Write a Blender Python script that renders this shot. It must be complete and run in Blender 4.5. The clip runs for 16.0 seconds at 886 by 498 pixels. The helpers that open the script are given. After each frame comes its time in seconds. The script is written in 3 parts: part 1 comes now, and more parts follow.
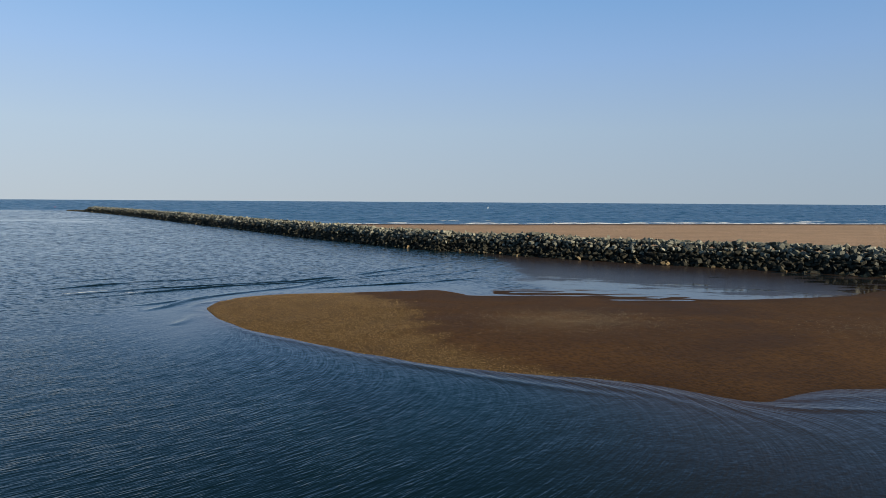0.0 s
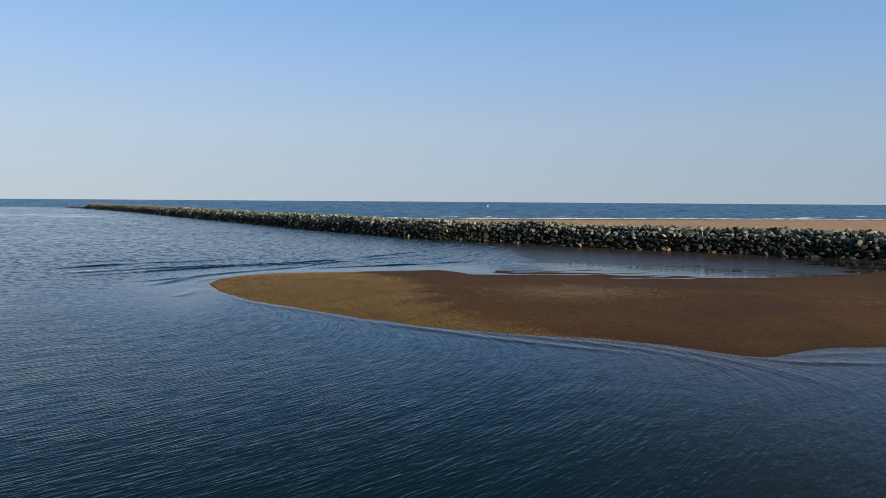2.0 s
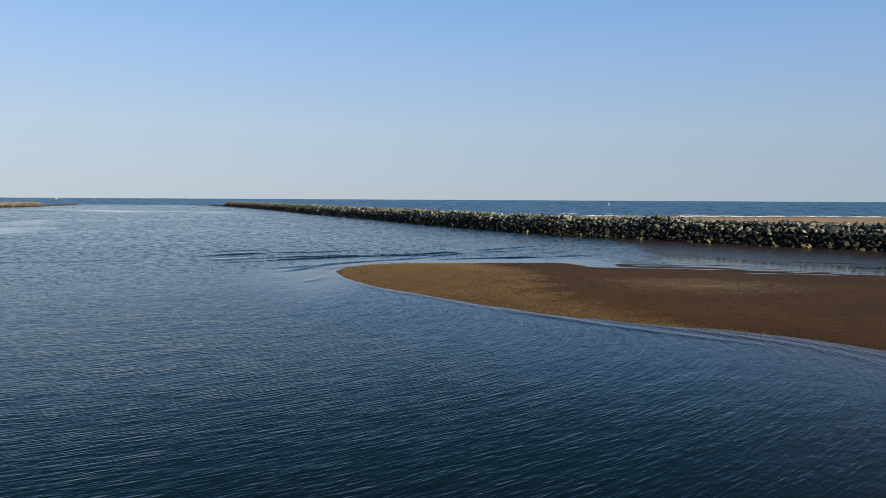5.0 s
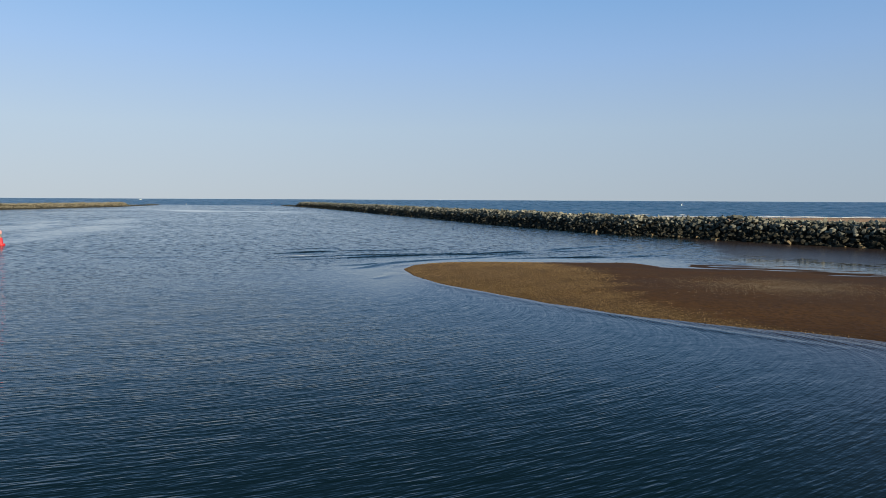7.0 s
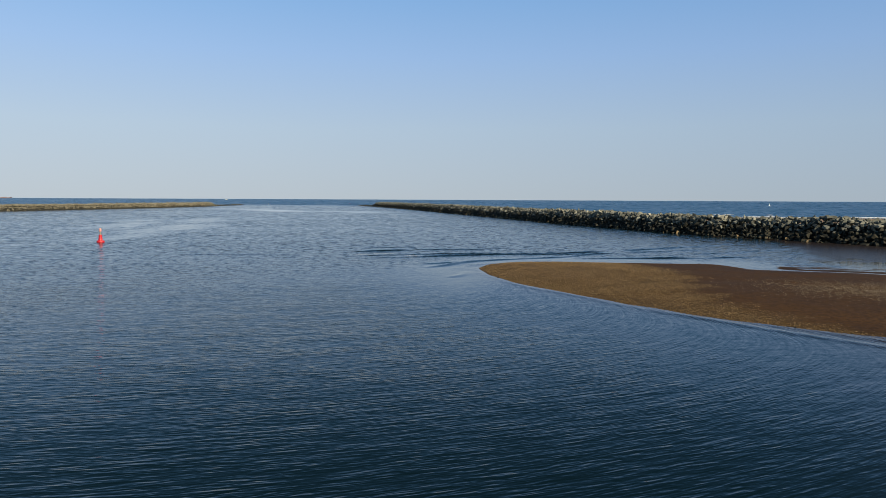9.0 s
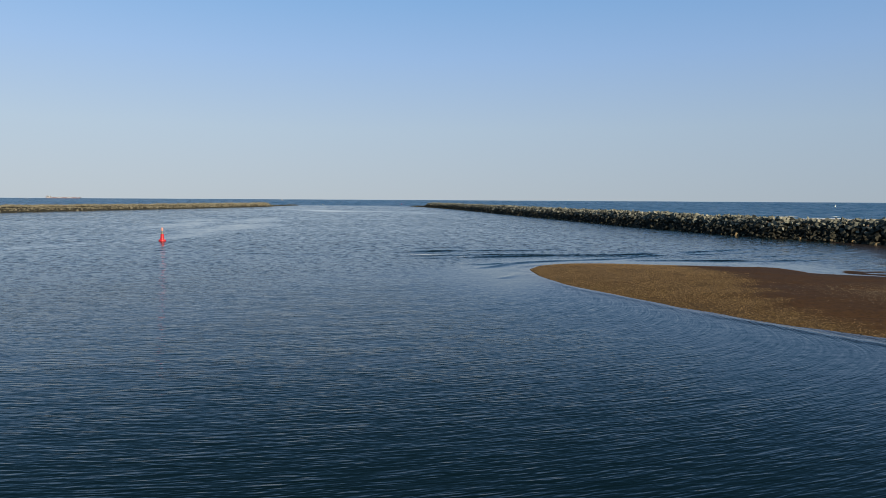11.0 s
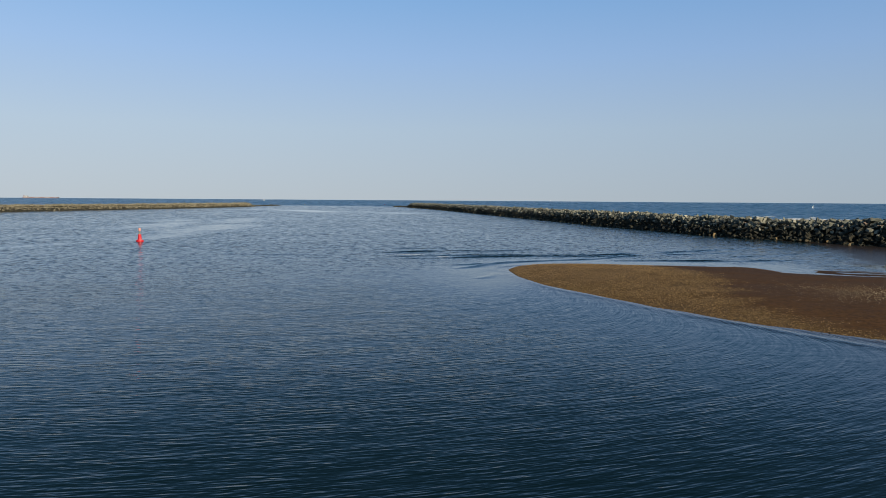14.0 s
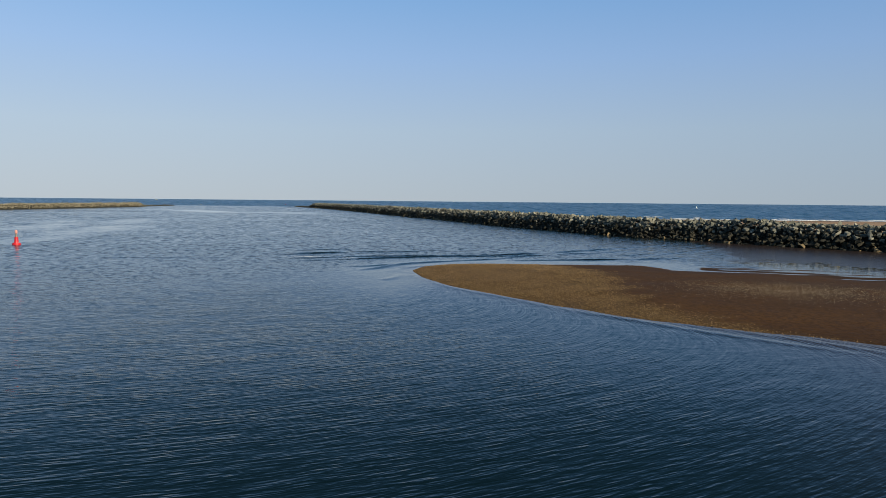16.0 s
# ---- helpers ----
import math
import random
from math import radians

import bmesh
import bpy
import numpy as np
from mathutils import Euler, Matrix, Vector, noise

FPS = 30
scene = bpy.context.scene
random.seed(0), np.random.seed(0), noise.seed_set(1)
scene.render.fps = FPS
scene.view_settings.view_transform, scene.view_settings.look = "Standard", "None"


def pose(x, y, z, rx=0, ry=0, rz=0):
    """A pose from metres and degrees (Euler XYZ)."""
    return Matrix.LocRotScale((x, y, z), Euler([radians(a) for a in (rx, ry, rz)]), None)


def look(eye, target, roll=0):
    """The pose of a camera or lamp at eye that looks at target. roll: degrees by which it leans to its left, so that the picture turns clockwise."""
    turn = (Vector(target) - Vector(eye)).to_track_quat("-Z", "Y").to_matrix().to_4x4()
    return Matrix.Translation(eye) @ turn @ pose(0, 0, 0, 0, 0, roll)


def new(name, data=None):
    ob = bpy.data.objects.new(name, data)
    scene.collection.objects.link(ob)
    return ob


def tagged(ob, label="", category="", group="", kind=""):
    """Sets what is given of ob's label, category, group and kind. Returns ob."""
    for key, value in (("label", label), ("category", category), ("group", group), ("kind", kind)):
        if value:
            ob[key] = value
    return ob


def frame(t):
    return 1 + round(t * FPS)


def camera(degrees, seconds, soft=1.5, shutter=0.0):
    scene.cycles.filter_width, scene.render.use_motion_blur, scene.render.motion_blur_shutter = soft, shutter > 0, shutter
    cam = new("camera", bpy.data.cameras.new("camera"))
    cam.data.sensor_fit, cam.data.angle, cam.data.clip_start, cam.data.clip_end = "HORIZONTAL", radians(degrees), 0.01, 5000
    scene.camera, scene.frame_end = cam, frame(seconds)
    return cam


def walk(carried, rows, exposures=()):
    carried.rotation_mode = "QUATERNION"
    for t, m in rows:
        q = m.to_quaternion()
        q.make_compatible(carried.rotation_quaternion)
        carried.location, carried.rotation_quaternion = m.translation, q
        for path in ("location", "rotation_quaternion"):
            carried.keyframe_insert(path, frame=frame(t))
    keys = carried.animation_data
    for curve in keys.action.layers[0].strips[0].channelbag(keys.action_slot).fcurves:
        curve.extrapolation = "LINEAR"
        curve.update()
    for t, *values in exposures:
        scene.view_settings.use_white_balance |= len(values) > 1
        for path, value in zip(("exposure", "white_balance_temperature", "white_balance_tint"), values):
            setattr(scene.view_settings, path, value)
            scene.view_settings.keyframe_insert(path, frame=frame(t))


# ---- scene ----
cam = camera(66.2, 16.0, soft=0.7)
PATH = [
    (0, (-3.195, -0.695, 12.154), (-2.966, 9.277, 11.445), 0.38),
    (0.5, (-3.225, -0.766, 11.514), (-3.000, 9.206, 10.806), 0.38),
    (1, (-3.279, -0.839, 10.843), (-3.051, 9.133, 10.133), 0.39),
    (1.5, (-3.408, -0.963, 10.117), (-3.176, 9.009, 9.407), 0.38),
    (2, (-3.492, -1.012, 9.444), (-3.257, 8.960, 8.735), 0.41),
    (2.5, (-3.533, -1.033, 8.963), (-3.398, 8.940, 8.252), 0.42),
    (3, (-3.580, -1.134, 8.761), (-3.788, 8.839, 8.049), 0.39),
    (3.5, (-3.642, -1.166, 8.616), (-4.205, 8.793, 7.906), 0.36),
    (4, (-3.681, -1.205, 8.584), (-4.593, 8.727, 7.862), 0.33),
    (6.5, (-3.664, -1.297, 8.322), (-5.859, 8.432, 7.591), 0.29),
    (7, (-3.705, -1.370, 8.272), (-6.152, 8.298, 7.540), 0.28),
    (7.5, (-3.762, -1.371, 8.226), (-6.461, 8.230, 7.493), 0.26),
    (8, (-3.813, -1.399, 8.218), (-6.761, 8.129, 7.487), 0.27),
    (8.5, (-3.820, -1.416, 8.193), (-7.029, 8.027, 7.461), 0.27),
    (9, (-3.777, -1.434, 8.137), (-7.268, 7.908, 7.403), 0.26),
    (9.5, (-3.726, -1.377, 8.146), (-7.488, 7.859, 7.413), 0.27),
    (12, (-3.530, -1.386, 8.160), (-7.774, 7.640, 7.432), 0.33),
    (12.5, (-3.314, -1.391, 8.097), (-7.514, 7.656, 7.376), 0.35),
    (13, (-3.252, -1.352, 8.103), (-7.389, 7.723, 7.379), 0.37),
    (13.5, (-3.163, -1.287, 8.125), (-7.233, 7.819, 7.404), 0.37),
    (14, (-3.179, -1.251, 8.167), (-7.143, 7.902, 7.444), 0.39),
    (14.5, (-3.190, -1.229, 8.207), (-6.910, 8.025, 7.485), 0.42),
    (15, (-3.202, -1.243, 8.231), (-6.643, 8.119, 7.512), 0.46),
    (15.5, (-3.171, -1.261, 8.290), (-6.280, 8.217, 7.570), 0.49),
    (16, (-3.195, -1.278, 8.285), (-5.830, 8.342, 7.575), 0.52),
]
walk(cam, [(t, look(eye, target, roll)) for t, eye, target, roll in PATH],
     ((0, 0.72), (2, 0.78), (4, 0.77), (7, 0.72), (9, 0.66), (12.5, 0.61), (14, 0.61), (16, 0.63)))

# ---- world, sun and exposure ----
SUN_EL, SUN_AZ = 28.0, 114.0      # degrees above the horizon; degrees clockwise from +y
world = bpy.data.worlds.new("world")
scene.world = world
world.use_nodes = True
wn, wl = world.node_tree.nodes, world.node_tree.links
sky = wn.new("ShaderNodeTexSky")
sky.sky_type = "NISHITA"
sky.sun_disc = False
sky.sun_elevation, sky.sun_rotation = radians(SUN_EL), radians(SUN_AZ)
sky.air_density, sky.dust_density, sky.ozone_density = 1.0, 1.5, 1.5
# sea haze: the sky pales towards the horizon
way = wn.new("ShaderNodeTexCoord")
split = wn.new("ShaderNodeSeparateXYZ")
wl.new(way.outputs["Generated"], split.inputs[0])
haze = wn.new("ShaderNodeValToRGB")
for i, (p, c) in enumerate(((0.0, (4.66, 5.42, 6.10)), (0.10, (4.28, 5.56, 7.00)), (0.20, (3.2, 5.0, 7.9)), (0.29, (2.2, 4.3, 7.6)), (0.36, (1.1, 2.8, 5.4)), (0.45, (0.66, 1.78, 3.5)), (0.62, (0.42, 1.28, 2.6)), (1.0, (0.32, 1.0, 2.05)))):
    e = haze.color_ramp.elements[i] if i < 2 else haze.color_ramp.elements.new(p)
    e.position, e.color = p, (*c, 1)
share = wn.new("ShaderNodeMapRange")
for i, v in enumerate((0.0, 1.0, 0.97, 0.97), 1):
    share.inputs[i].default_value = v
side = wn.new("ShaderNodeMapRange")
for i, v in enumerate((-0.9, 0.6, 0.0, 1.0), 1):
    side.inputs[i].default_value = v
wl.new(split.outputs["X"], side.inputs[0])
cast = wn.new("ShaderNodeValToRGB")
cast.color_ramp.elements[0].color, cast.color_ramp.elements[1].color = (1.21, 1.17, 1.13, 1), (0.78, 0.82, 0.86, 1)
wl.new(side.outputs[0], cast.inputs[0])
wl.new(split.outputs["Z"], haze.inputs[0])
wl.new(split.outputs["Z"], share.inputs[0])
blend = wn.new("ShaderNodeMix")
blend.data_type = "RGBA"
wl.new(share.outputs[0], blend.inputs[0])
wl.new(sky.outputs[0], blend.inputs[6])
wl.new(haze.outputs[0], blend.inputs[7])
tinted = wn.new("ShaderNodeMix")
tinted.data_type, tinted.blend_type = "RGBA", "MULTIPLY"
tinted.inputs[0].default_value = 1.0
wl.new(blend.outputs[2], tinted.inputs[6])
wl.new(cast.outputs[0], tinted.inputs[7])
wl.new(tinted.outputs[2], wn["Background"].inputs[0])
wn["Background"].inputs[1].default_value = 0.060
sun = new("sun", bpy.data.lights.new("sun", "SUN"))
sun.data.energy, sun.data.angle, sun.data.color = 5.0, radians(0.5), (1.0, 0.87, 0.66)
to_sun = Vector((math.sin(radians(SUN_AZ)) * math.cos(radians(SUN_EL)), math.cos(radians(SUN_AZ)) * math.cos(radians(SUN_EL)), math.sin(radians(SUN_EL))))
sun.matrix_world = look(to_sun * 300, (0, 0, 0))


# ---- materials ----
class Mat:
    """A small builder of node materials."""

    def __init__(self, name):
        self.m = bpy.data.materials.new(name)
        self.m.use_nodes = True
        self.t = self.m.node_tree
        self.bsdf = self.t.nodes["Principled BSDF"]

    def node(self, kind, **values):
        n = self.t.nodes.new(kind)
        for key, value in values.items():
            n.inputs[key.replace("_", " ")].default_value = value
        return n

    def link(self, a, b):
        self.t.links.new(a, b)

    def coords(self, sx=1.0, sy=1.0, sz=1.0, turn=0.0):
        c, mp = self.t.nodes.new("ShaderNodeNewGeometry"), self.t.nodes.new("ShaderNodeMapping")
        r = self.t.nodes.new("ShaderNodeVectorRotate")
        r.rotation_type = "Z_AXIS"
        r.inputs["Angle"].default_value = -radians(turn)
        self.link(c.outputs["Position"], r.inputs["Vector"])
        mp.inputs["Scale"].default_value = (sx, sy, sz)
        self.link(r.outputs[0], mp.inputs["Vector"])
        return mp.outputs[0]

    def noise(self, vector, scale, detail=3.0, rough=0.55, warp=0.0):
        n = self.node("ShaderNodeTexNoise", Scale=scale, Detail=detail, Roughness=rough, Distortion=warp)
        self.link(vector, n.inputs["Vector"])
        return n.outputs[0]

    def wave(self, vector, length, warp, detail=2.0, grain=1.0):
        n = self.node("ShaderNodeTexWave", Scale=0.31416 / length, Distortion=warp, Detail=detail, Detail_Scale=grain, Detail_Roughness=0.55)
        n.wave_type, n.bands_direction, n.wave_profile = "BANDS", "Y", "SIN"
        self.link(vector, n.inputs["Vector"])
        return n.outputs["Fac"]

    def ramp(self, fac, *stops):
        r = self.t.nodes.new("ShaderNodeValToRGB")
        e = r.color_ramp.elements
        while len(e) < len(stops):
            e.new(0.5)
        for el, (p, c) in zip(e, stops):
            el.position = p
            el.color = (*c, 1) if isinstance(c, tuple) else (c, c, c, 1)
        self.link(fac, r.inputs[0])
        return r.outputs[0]

    def math(self, op, a, b=0.0, c=0.0):
        n = self.t.nodes.new("ShaderNodeMath")
        n.operation = op
        for i, v in enumerate((a, b, c)):
            if isinstance(v, (int, float)):
                n.inputs[i].default_value = v
            else:
                self.link(v, n.inputs[i])
        return n.outputs[0]

    def mix(self, fac, a, b, how="MIX"):
        n = self.t.nodes.new("ShaderNodeMix")
        n.data_type, n.blend_type = "RGBA", how
        for s, v in ((n.inputs[0], fac), (n.inputs[6], a), (n.inputs[7], b)):
            if isinstance(v, (int, float)):
                s.default_value = v
            elif isinstance(v, tuple):
                s.default_value = (*v, 1)
            else:
                self.link(v, s)
        return n.outputs[2]

    def vector(self, op, a, b=None, scale=None):
        n = self.t.nodes.new("ShaderNodeVectorMath")
        n.operation = op
        for i, v in enumerate((a, b)):
            if isinstance(v, tuple):
                n.inputs[i].default_value = v
            elif v is not None:
                self.link(v, n.inputs[i])
        if scale is not None:
            self.link(scale, n.inputs["Scale"])
        return n.outputs[0]

    def attr(self, name):
        a = self.t.nodes.new("ShaderNodeAttribute")
        a.attribute_name = name
        return a.outputs["Fac"]

    def random(self):
        o, g = self.t.nodes.new("ShaderNodeObjectInfo"), self.t.nodes.new("ShaderNodeNewGeometry")
        return self.math("FRACT", self.math("ADD", o.outputs["Random"], g.outputs["Random Per Island"]))

    def bump(self, height, strength, distance, normal=None):
        b = self.node("ShaderNodeBump", Strength=strength, Distance=distance)
        self.link(height, b.inputs["Height"])
        if normal is not None:
            self.link(normal, b.inputs["Normal"])
        return b.outputs[0]

    def done(self, color=None, rough=None, normal=None, **values):
        for key, v in (("Base Color", color), ("Roughness", rough), ("Normal", normal)):
            if v is None:
                continue
            if isinstance(v, tuple):
                self.bsdf.inputs[key].default_value = (*v, 1)
            elif isinstance(v, (int, float)):
                self.bsdf.inputs[key].default_value = v
            else:
                self.link(v, self.bsdf.inputs[key])
        for key, v in values.items():
            self.bsdf.inputs[key.replace("_", " ")].default_value = v
        return self.m


NEAR_CAMERA = (-4.0, -9.0, 0.0)   # a point near the camera's place, chosen to fit its view
WAVE_BASE, WAVE_CHOP = 0.48, 0.52
VIEW_LEAN = (0.010, 0.066, 0.0345, 0.028)     # normals lean towards the camera, to fit the water's tone in its view
TURNING = (-59.5, 78.8)      # the point round which the waves bend into the lee of the spit
CREST_TURN = 32.0        # degrees from +x of the wave crests in the channel


def water_material():
    k = Mat("sea_water")
    calm, fan = k.attr("calm"), k.attr("fan")
    # wind ripples, longer along their crests than across them, in three sizes
    big = k.wave(k.coords(0.75, 1, 1, CREST_TURN), 0.42, 9.0, 2.0, 0.8)
    mid = k.noise(k.coords(3.4, 7.2, 1, CREST_TURN + 6), 1.0, 1.0, 0.6, 0.3)
    fine = k.noise(k.coords(8.0, 12.0, 1, CREST_TURN - 8), 1.0, 0.5, 0.6, 0.3)
    patchy = k.ramp(k.noise(k.coords(0.25, 0.5, 1, CREST_TURN), 1.0, 3.0, 0.6), (0.32, 0.45), (0.62, 1.0))
    # trains that bend as they slow down along the shore of the spit
    def train(across, along, detail):
        v = k.t.nodes.new("ShaderNodeCombineXYZ")
        k.link(k.math("MULTIPLY", k.attr("phase"), across), v.inputs[0])
        k.link(k.math("MULTIPLY", k.attr("crest"), along), v.inputs[1])
        return k.noise(v.outputs[0], 1.0, detail, 0.6, 0.2)
    bent = k.math("MULTIPLY_ADD", train(10.0, 3.6, 0.5), 0.28, train(4.7, 0.9, 1.2))
    arcs = train(2.0, 0.14, 2.0)
    gust = k.ramp(k.noise(k.coords(0.012, 0.03, 1, CREST_TURN), 1.0, 3.0, 0.6), (0.3, 0.6), (0.7, 1.0))
    live = k.math("MULTIPLY", k.math("SUBTRACT", 1.0, calm), gust)
    chan = k.math("MULTIPLY", live, k.math("SUBTRACT", 1.0, k.math("MULTIPLY", fan, 0.92)))
    h = k.math("MULTIPLY", big, 0.023)
    h = k.math("MULTIPLY_ADD", mid, 0.036, h)
    h = k.math("MULTIPLY", h, patchy)
    h = k.math("MULTIPLY_ADD", fine, 0.018, h)
    # to fit the camera's view, ripples give way to longer waves farther out
    h = k.math("MULTIPLY", h, k.math("MULTIPLY", chan, k.math("MAXIMUM", k.math("MULTIPLY_ADD", k.attr("chop"), -1.35, 1.05), 0.12)))
    h = k.math("MULTIPLY_ADD", k.math("MULTIPLY", bent, k.math("MULTIPLY", k.attr("swell"), patchy)), 0.048, h)
    catspaws = k.noise(k.coords(0.5, 1.2, 1, -8), 1.0, 4.0, 0.75, 0.3)
    h = k.math("MULTIPLY_ADD", k.math("MULTIPLY", catspaws, k.math("MULTIPLY", k.attr("pool"), k.math("MULTIPLY_ADD", k.attr("mud_reflection"), -0.7, 1.0))), 0.010, h)
    h = k.math("MULTIPLY_ADD", k.math("MULTIPLY", arcs, k.attr("shore")), 0.022, h)
    long = k.mix(fan, k.noise(k.coords(0.75, 1.5, 1, CREST_TURN + 4), 1.0, 1.0, 0.6, 0.2), train(1.5, 0.4, 1.0))
    h = k.math("MULTIPLY_ADD", k.math("MULTIPLY", long, k.math("MULTIPLY", k.math("MINIMUM", k.math("MULTIPLY", k.attr("chop"), 3.5), 0.85), live)), 0.05, h)
    # wind waves: lengthened with distance to fit the camera's view; crests run aslant
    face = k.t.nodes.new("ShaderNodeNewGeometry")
    away = k.vector("MULTIPLY", k.vector("SUBTRACT", face.outputs["Position"], NEAR_CAMERA), (1, 1, 0))
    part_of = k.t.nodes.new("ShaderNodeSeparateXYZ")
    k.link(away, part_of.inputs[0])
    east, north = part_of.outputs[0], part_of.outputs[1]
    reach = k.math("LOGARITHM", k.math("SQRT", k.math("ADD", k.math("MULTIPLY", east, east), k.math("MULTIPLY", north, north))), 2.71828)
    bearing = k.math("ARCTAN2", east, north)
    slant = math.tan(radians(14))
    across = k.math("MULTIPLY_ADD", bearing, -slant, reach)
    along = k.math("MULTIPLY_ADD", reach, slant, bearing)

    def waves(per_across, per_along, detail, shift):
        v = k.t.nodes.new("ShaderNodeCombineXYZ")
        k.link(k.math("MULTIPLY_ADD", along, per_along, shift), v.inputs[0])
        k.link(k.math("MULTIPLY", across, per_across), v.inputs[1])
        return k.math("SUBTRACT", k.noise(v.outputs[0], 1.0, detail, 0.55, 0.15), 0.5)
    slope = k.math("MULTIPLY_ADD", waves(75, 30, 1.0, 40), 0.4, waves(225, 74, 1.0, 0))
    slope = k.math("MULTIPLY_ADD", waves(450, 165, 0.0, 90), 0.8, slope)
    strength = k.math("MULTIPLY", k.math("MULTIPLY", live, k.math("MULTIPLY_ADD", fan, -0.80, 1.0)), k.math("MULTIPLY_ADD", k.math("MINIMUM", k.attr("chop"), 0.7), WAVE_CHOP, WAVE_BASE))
    lean = k.math("MULTIPLY", live, k.math("MULTIPLY_ADD", k.math("MINIMUM", k.attr("chop"), 0.7), VIEW_LEAN[1], VIEW_LEAN[0]))
    # extra lean close to the camera's place, to darken the near water
    by_camera = k.math("MINIMUM", k.math("MAXIMUM", k.math("MULTIPLY_ADD", reach, -2.2, 8.25), 0.0), 1.0)
    lean = k.math("MULTIPLY_ADD", by_camera, VIEW_LEAN[2], k.math("MULTIPLY_ADD", k.math("MULTIPLY", fan, live), VIEW_LEAN[3], lean))
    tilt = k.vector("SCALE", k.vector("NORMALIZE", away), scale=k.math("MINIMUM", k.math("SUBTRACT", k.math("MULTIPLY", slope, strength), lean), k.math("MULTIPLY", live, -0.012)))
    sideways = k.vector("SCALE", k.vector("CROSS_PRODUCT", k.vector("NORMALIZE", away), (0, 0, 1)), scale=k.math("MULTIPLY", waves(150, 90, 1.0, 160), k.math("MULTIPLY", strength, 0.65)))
    # along the shore of the spit the slopes follow the bent trains
    seaward = k.vector("NORMALIZE", k.vector("MULTIPLY", k.vector("SUBTRACT", face.outputs["Position"], (*TURNING, 0.0)), (1, 1, 0)))
    bend = k.math("SUBTRACT", k.math("MULTIPLY_ADD", train(1.6, 0.12, 2.0), 0.5, train(5.5, 0.55, 1.5)), 0.75)
    bending = k.vector("SCALE", seaward, scale=k.math("MULTIPLY", bend, k.math("MULTIPLY", k.math("MULTIPLY", fan, live), 0.195)))
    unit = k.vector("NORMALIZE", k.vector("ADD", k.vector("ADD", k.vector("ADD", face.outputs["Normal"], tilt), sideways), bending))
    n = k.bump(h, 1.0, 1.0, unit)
    col = k.mix(k.noise(k.coords(0.03, 0.05, 1), 1.0, 2.0), (0.0010, 0.0040, 0.0039), (0.0012, 0.0052, 0.0050))
    # the open sea's bluer base also stands in for the reflected sky
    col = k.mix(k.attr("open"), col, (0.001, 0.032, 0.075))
    # muddy floor of the pool: streaky, ragged towards the water that is left on it
    # its dark tone also stands in for the reflection of the rocks
    ragged = k.math("MULTIPLY_ADD", k.math("SUBTRACT", k.noise(k.coords(0.07, 0.30, 1, -10), 1.0, 5.0, 0.72), 0.5), 3.4, k.attr("mud_reflection"))
    flat = k.math("MULTIPLY", k.ramp(ragged, (0.45, 0.0), (0.55, 1.0)), k.attr("pool"))
    col = k.mix(k.attr("shoal"), col, (0.022, 0.0165, 0.0135))
    col = k.mix(flat, col, (0.0180, 0.0142, 0.0142))
    col = k.mix(k.attr("shallow"), col, (0.030, 0.017, 0.008))
    # waves too small to be shaped one by one widen the gloss
    rough = k.math("MULTIPLY_ADD", k.math("MULTIPLY", k.attr("chop"), live), 0.07, 0.05)
    rough = k.math("MULTIPLY_ADD", k.attr("open"), 0.14, k.math("MULTIPLY_ADD", flat, 0.2, rough))
    k.bsdf.inputs["Specular Tint"].default_value = (0.82, 0.98, 1.0, 1)
    # dimmed reflections near the shore are put in as a lower index
    k.link(k.math("MULTIPLY_ADD", k.math("MAXIMUM", k.attr("dimmed_shine"), k.math("MULTIPLY", flat, 1.05)), -0.20, 1.33), k.bsdf.inputs["IOR"])
    return k.done(col, rough, n)


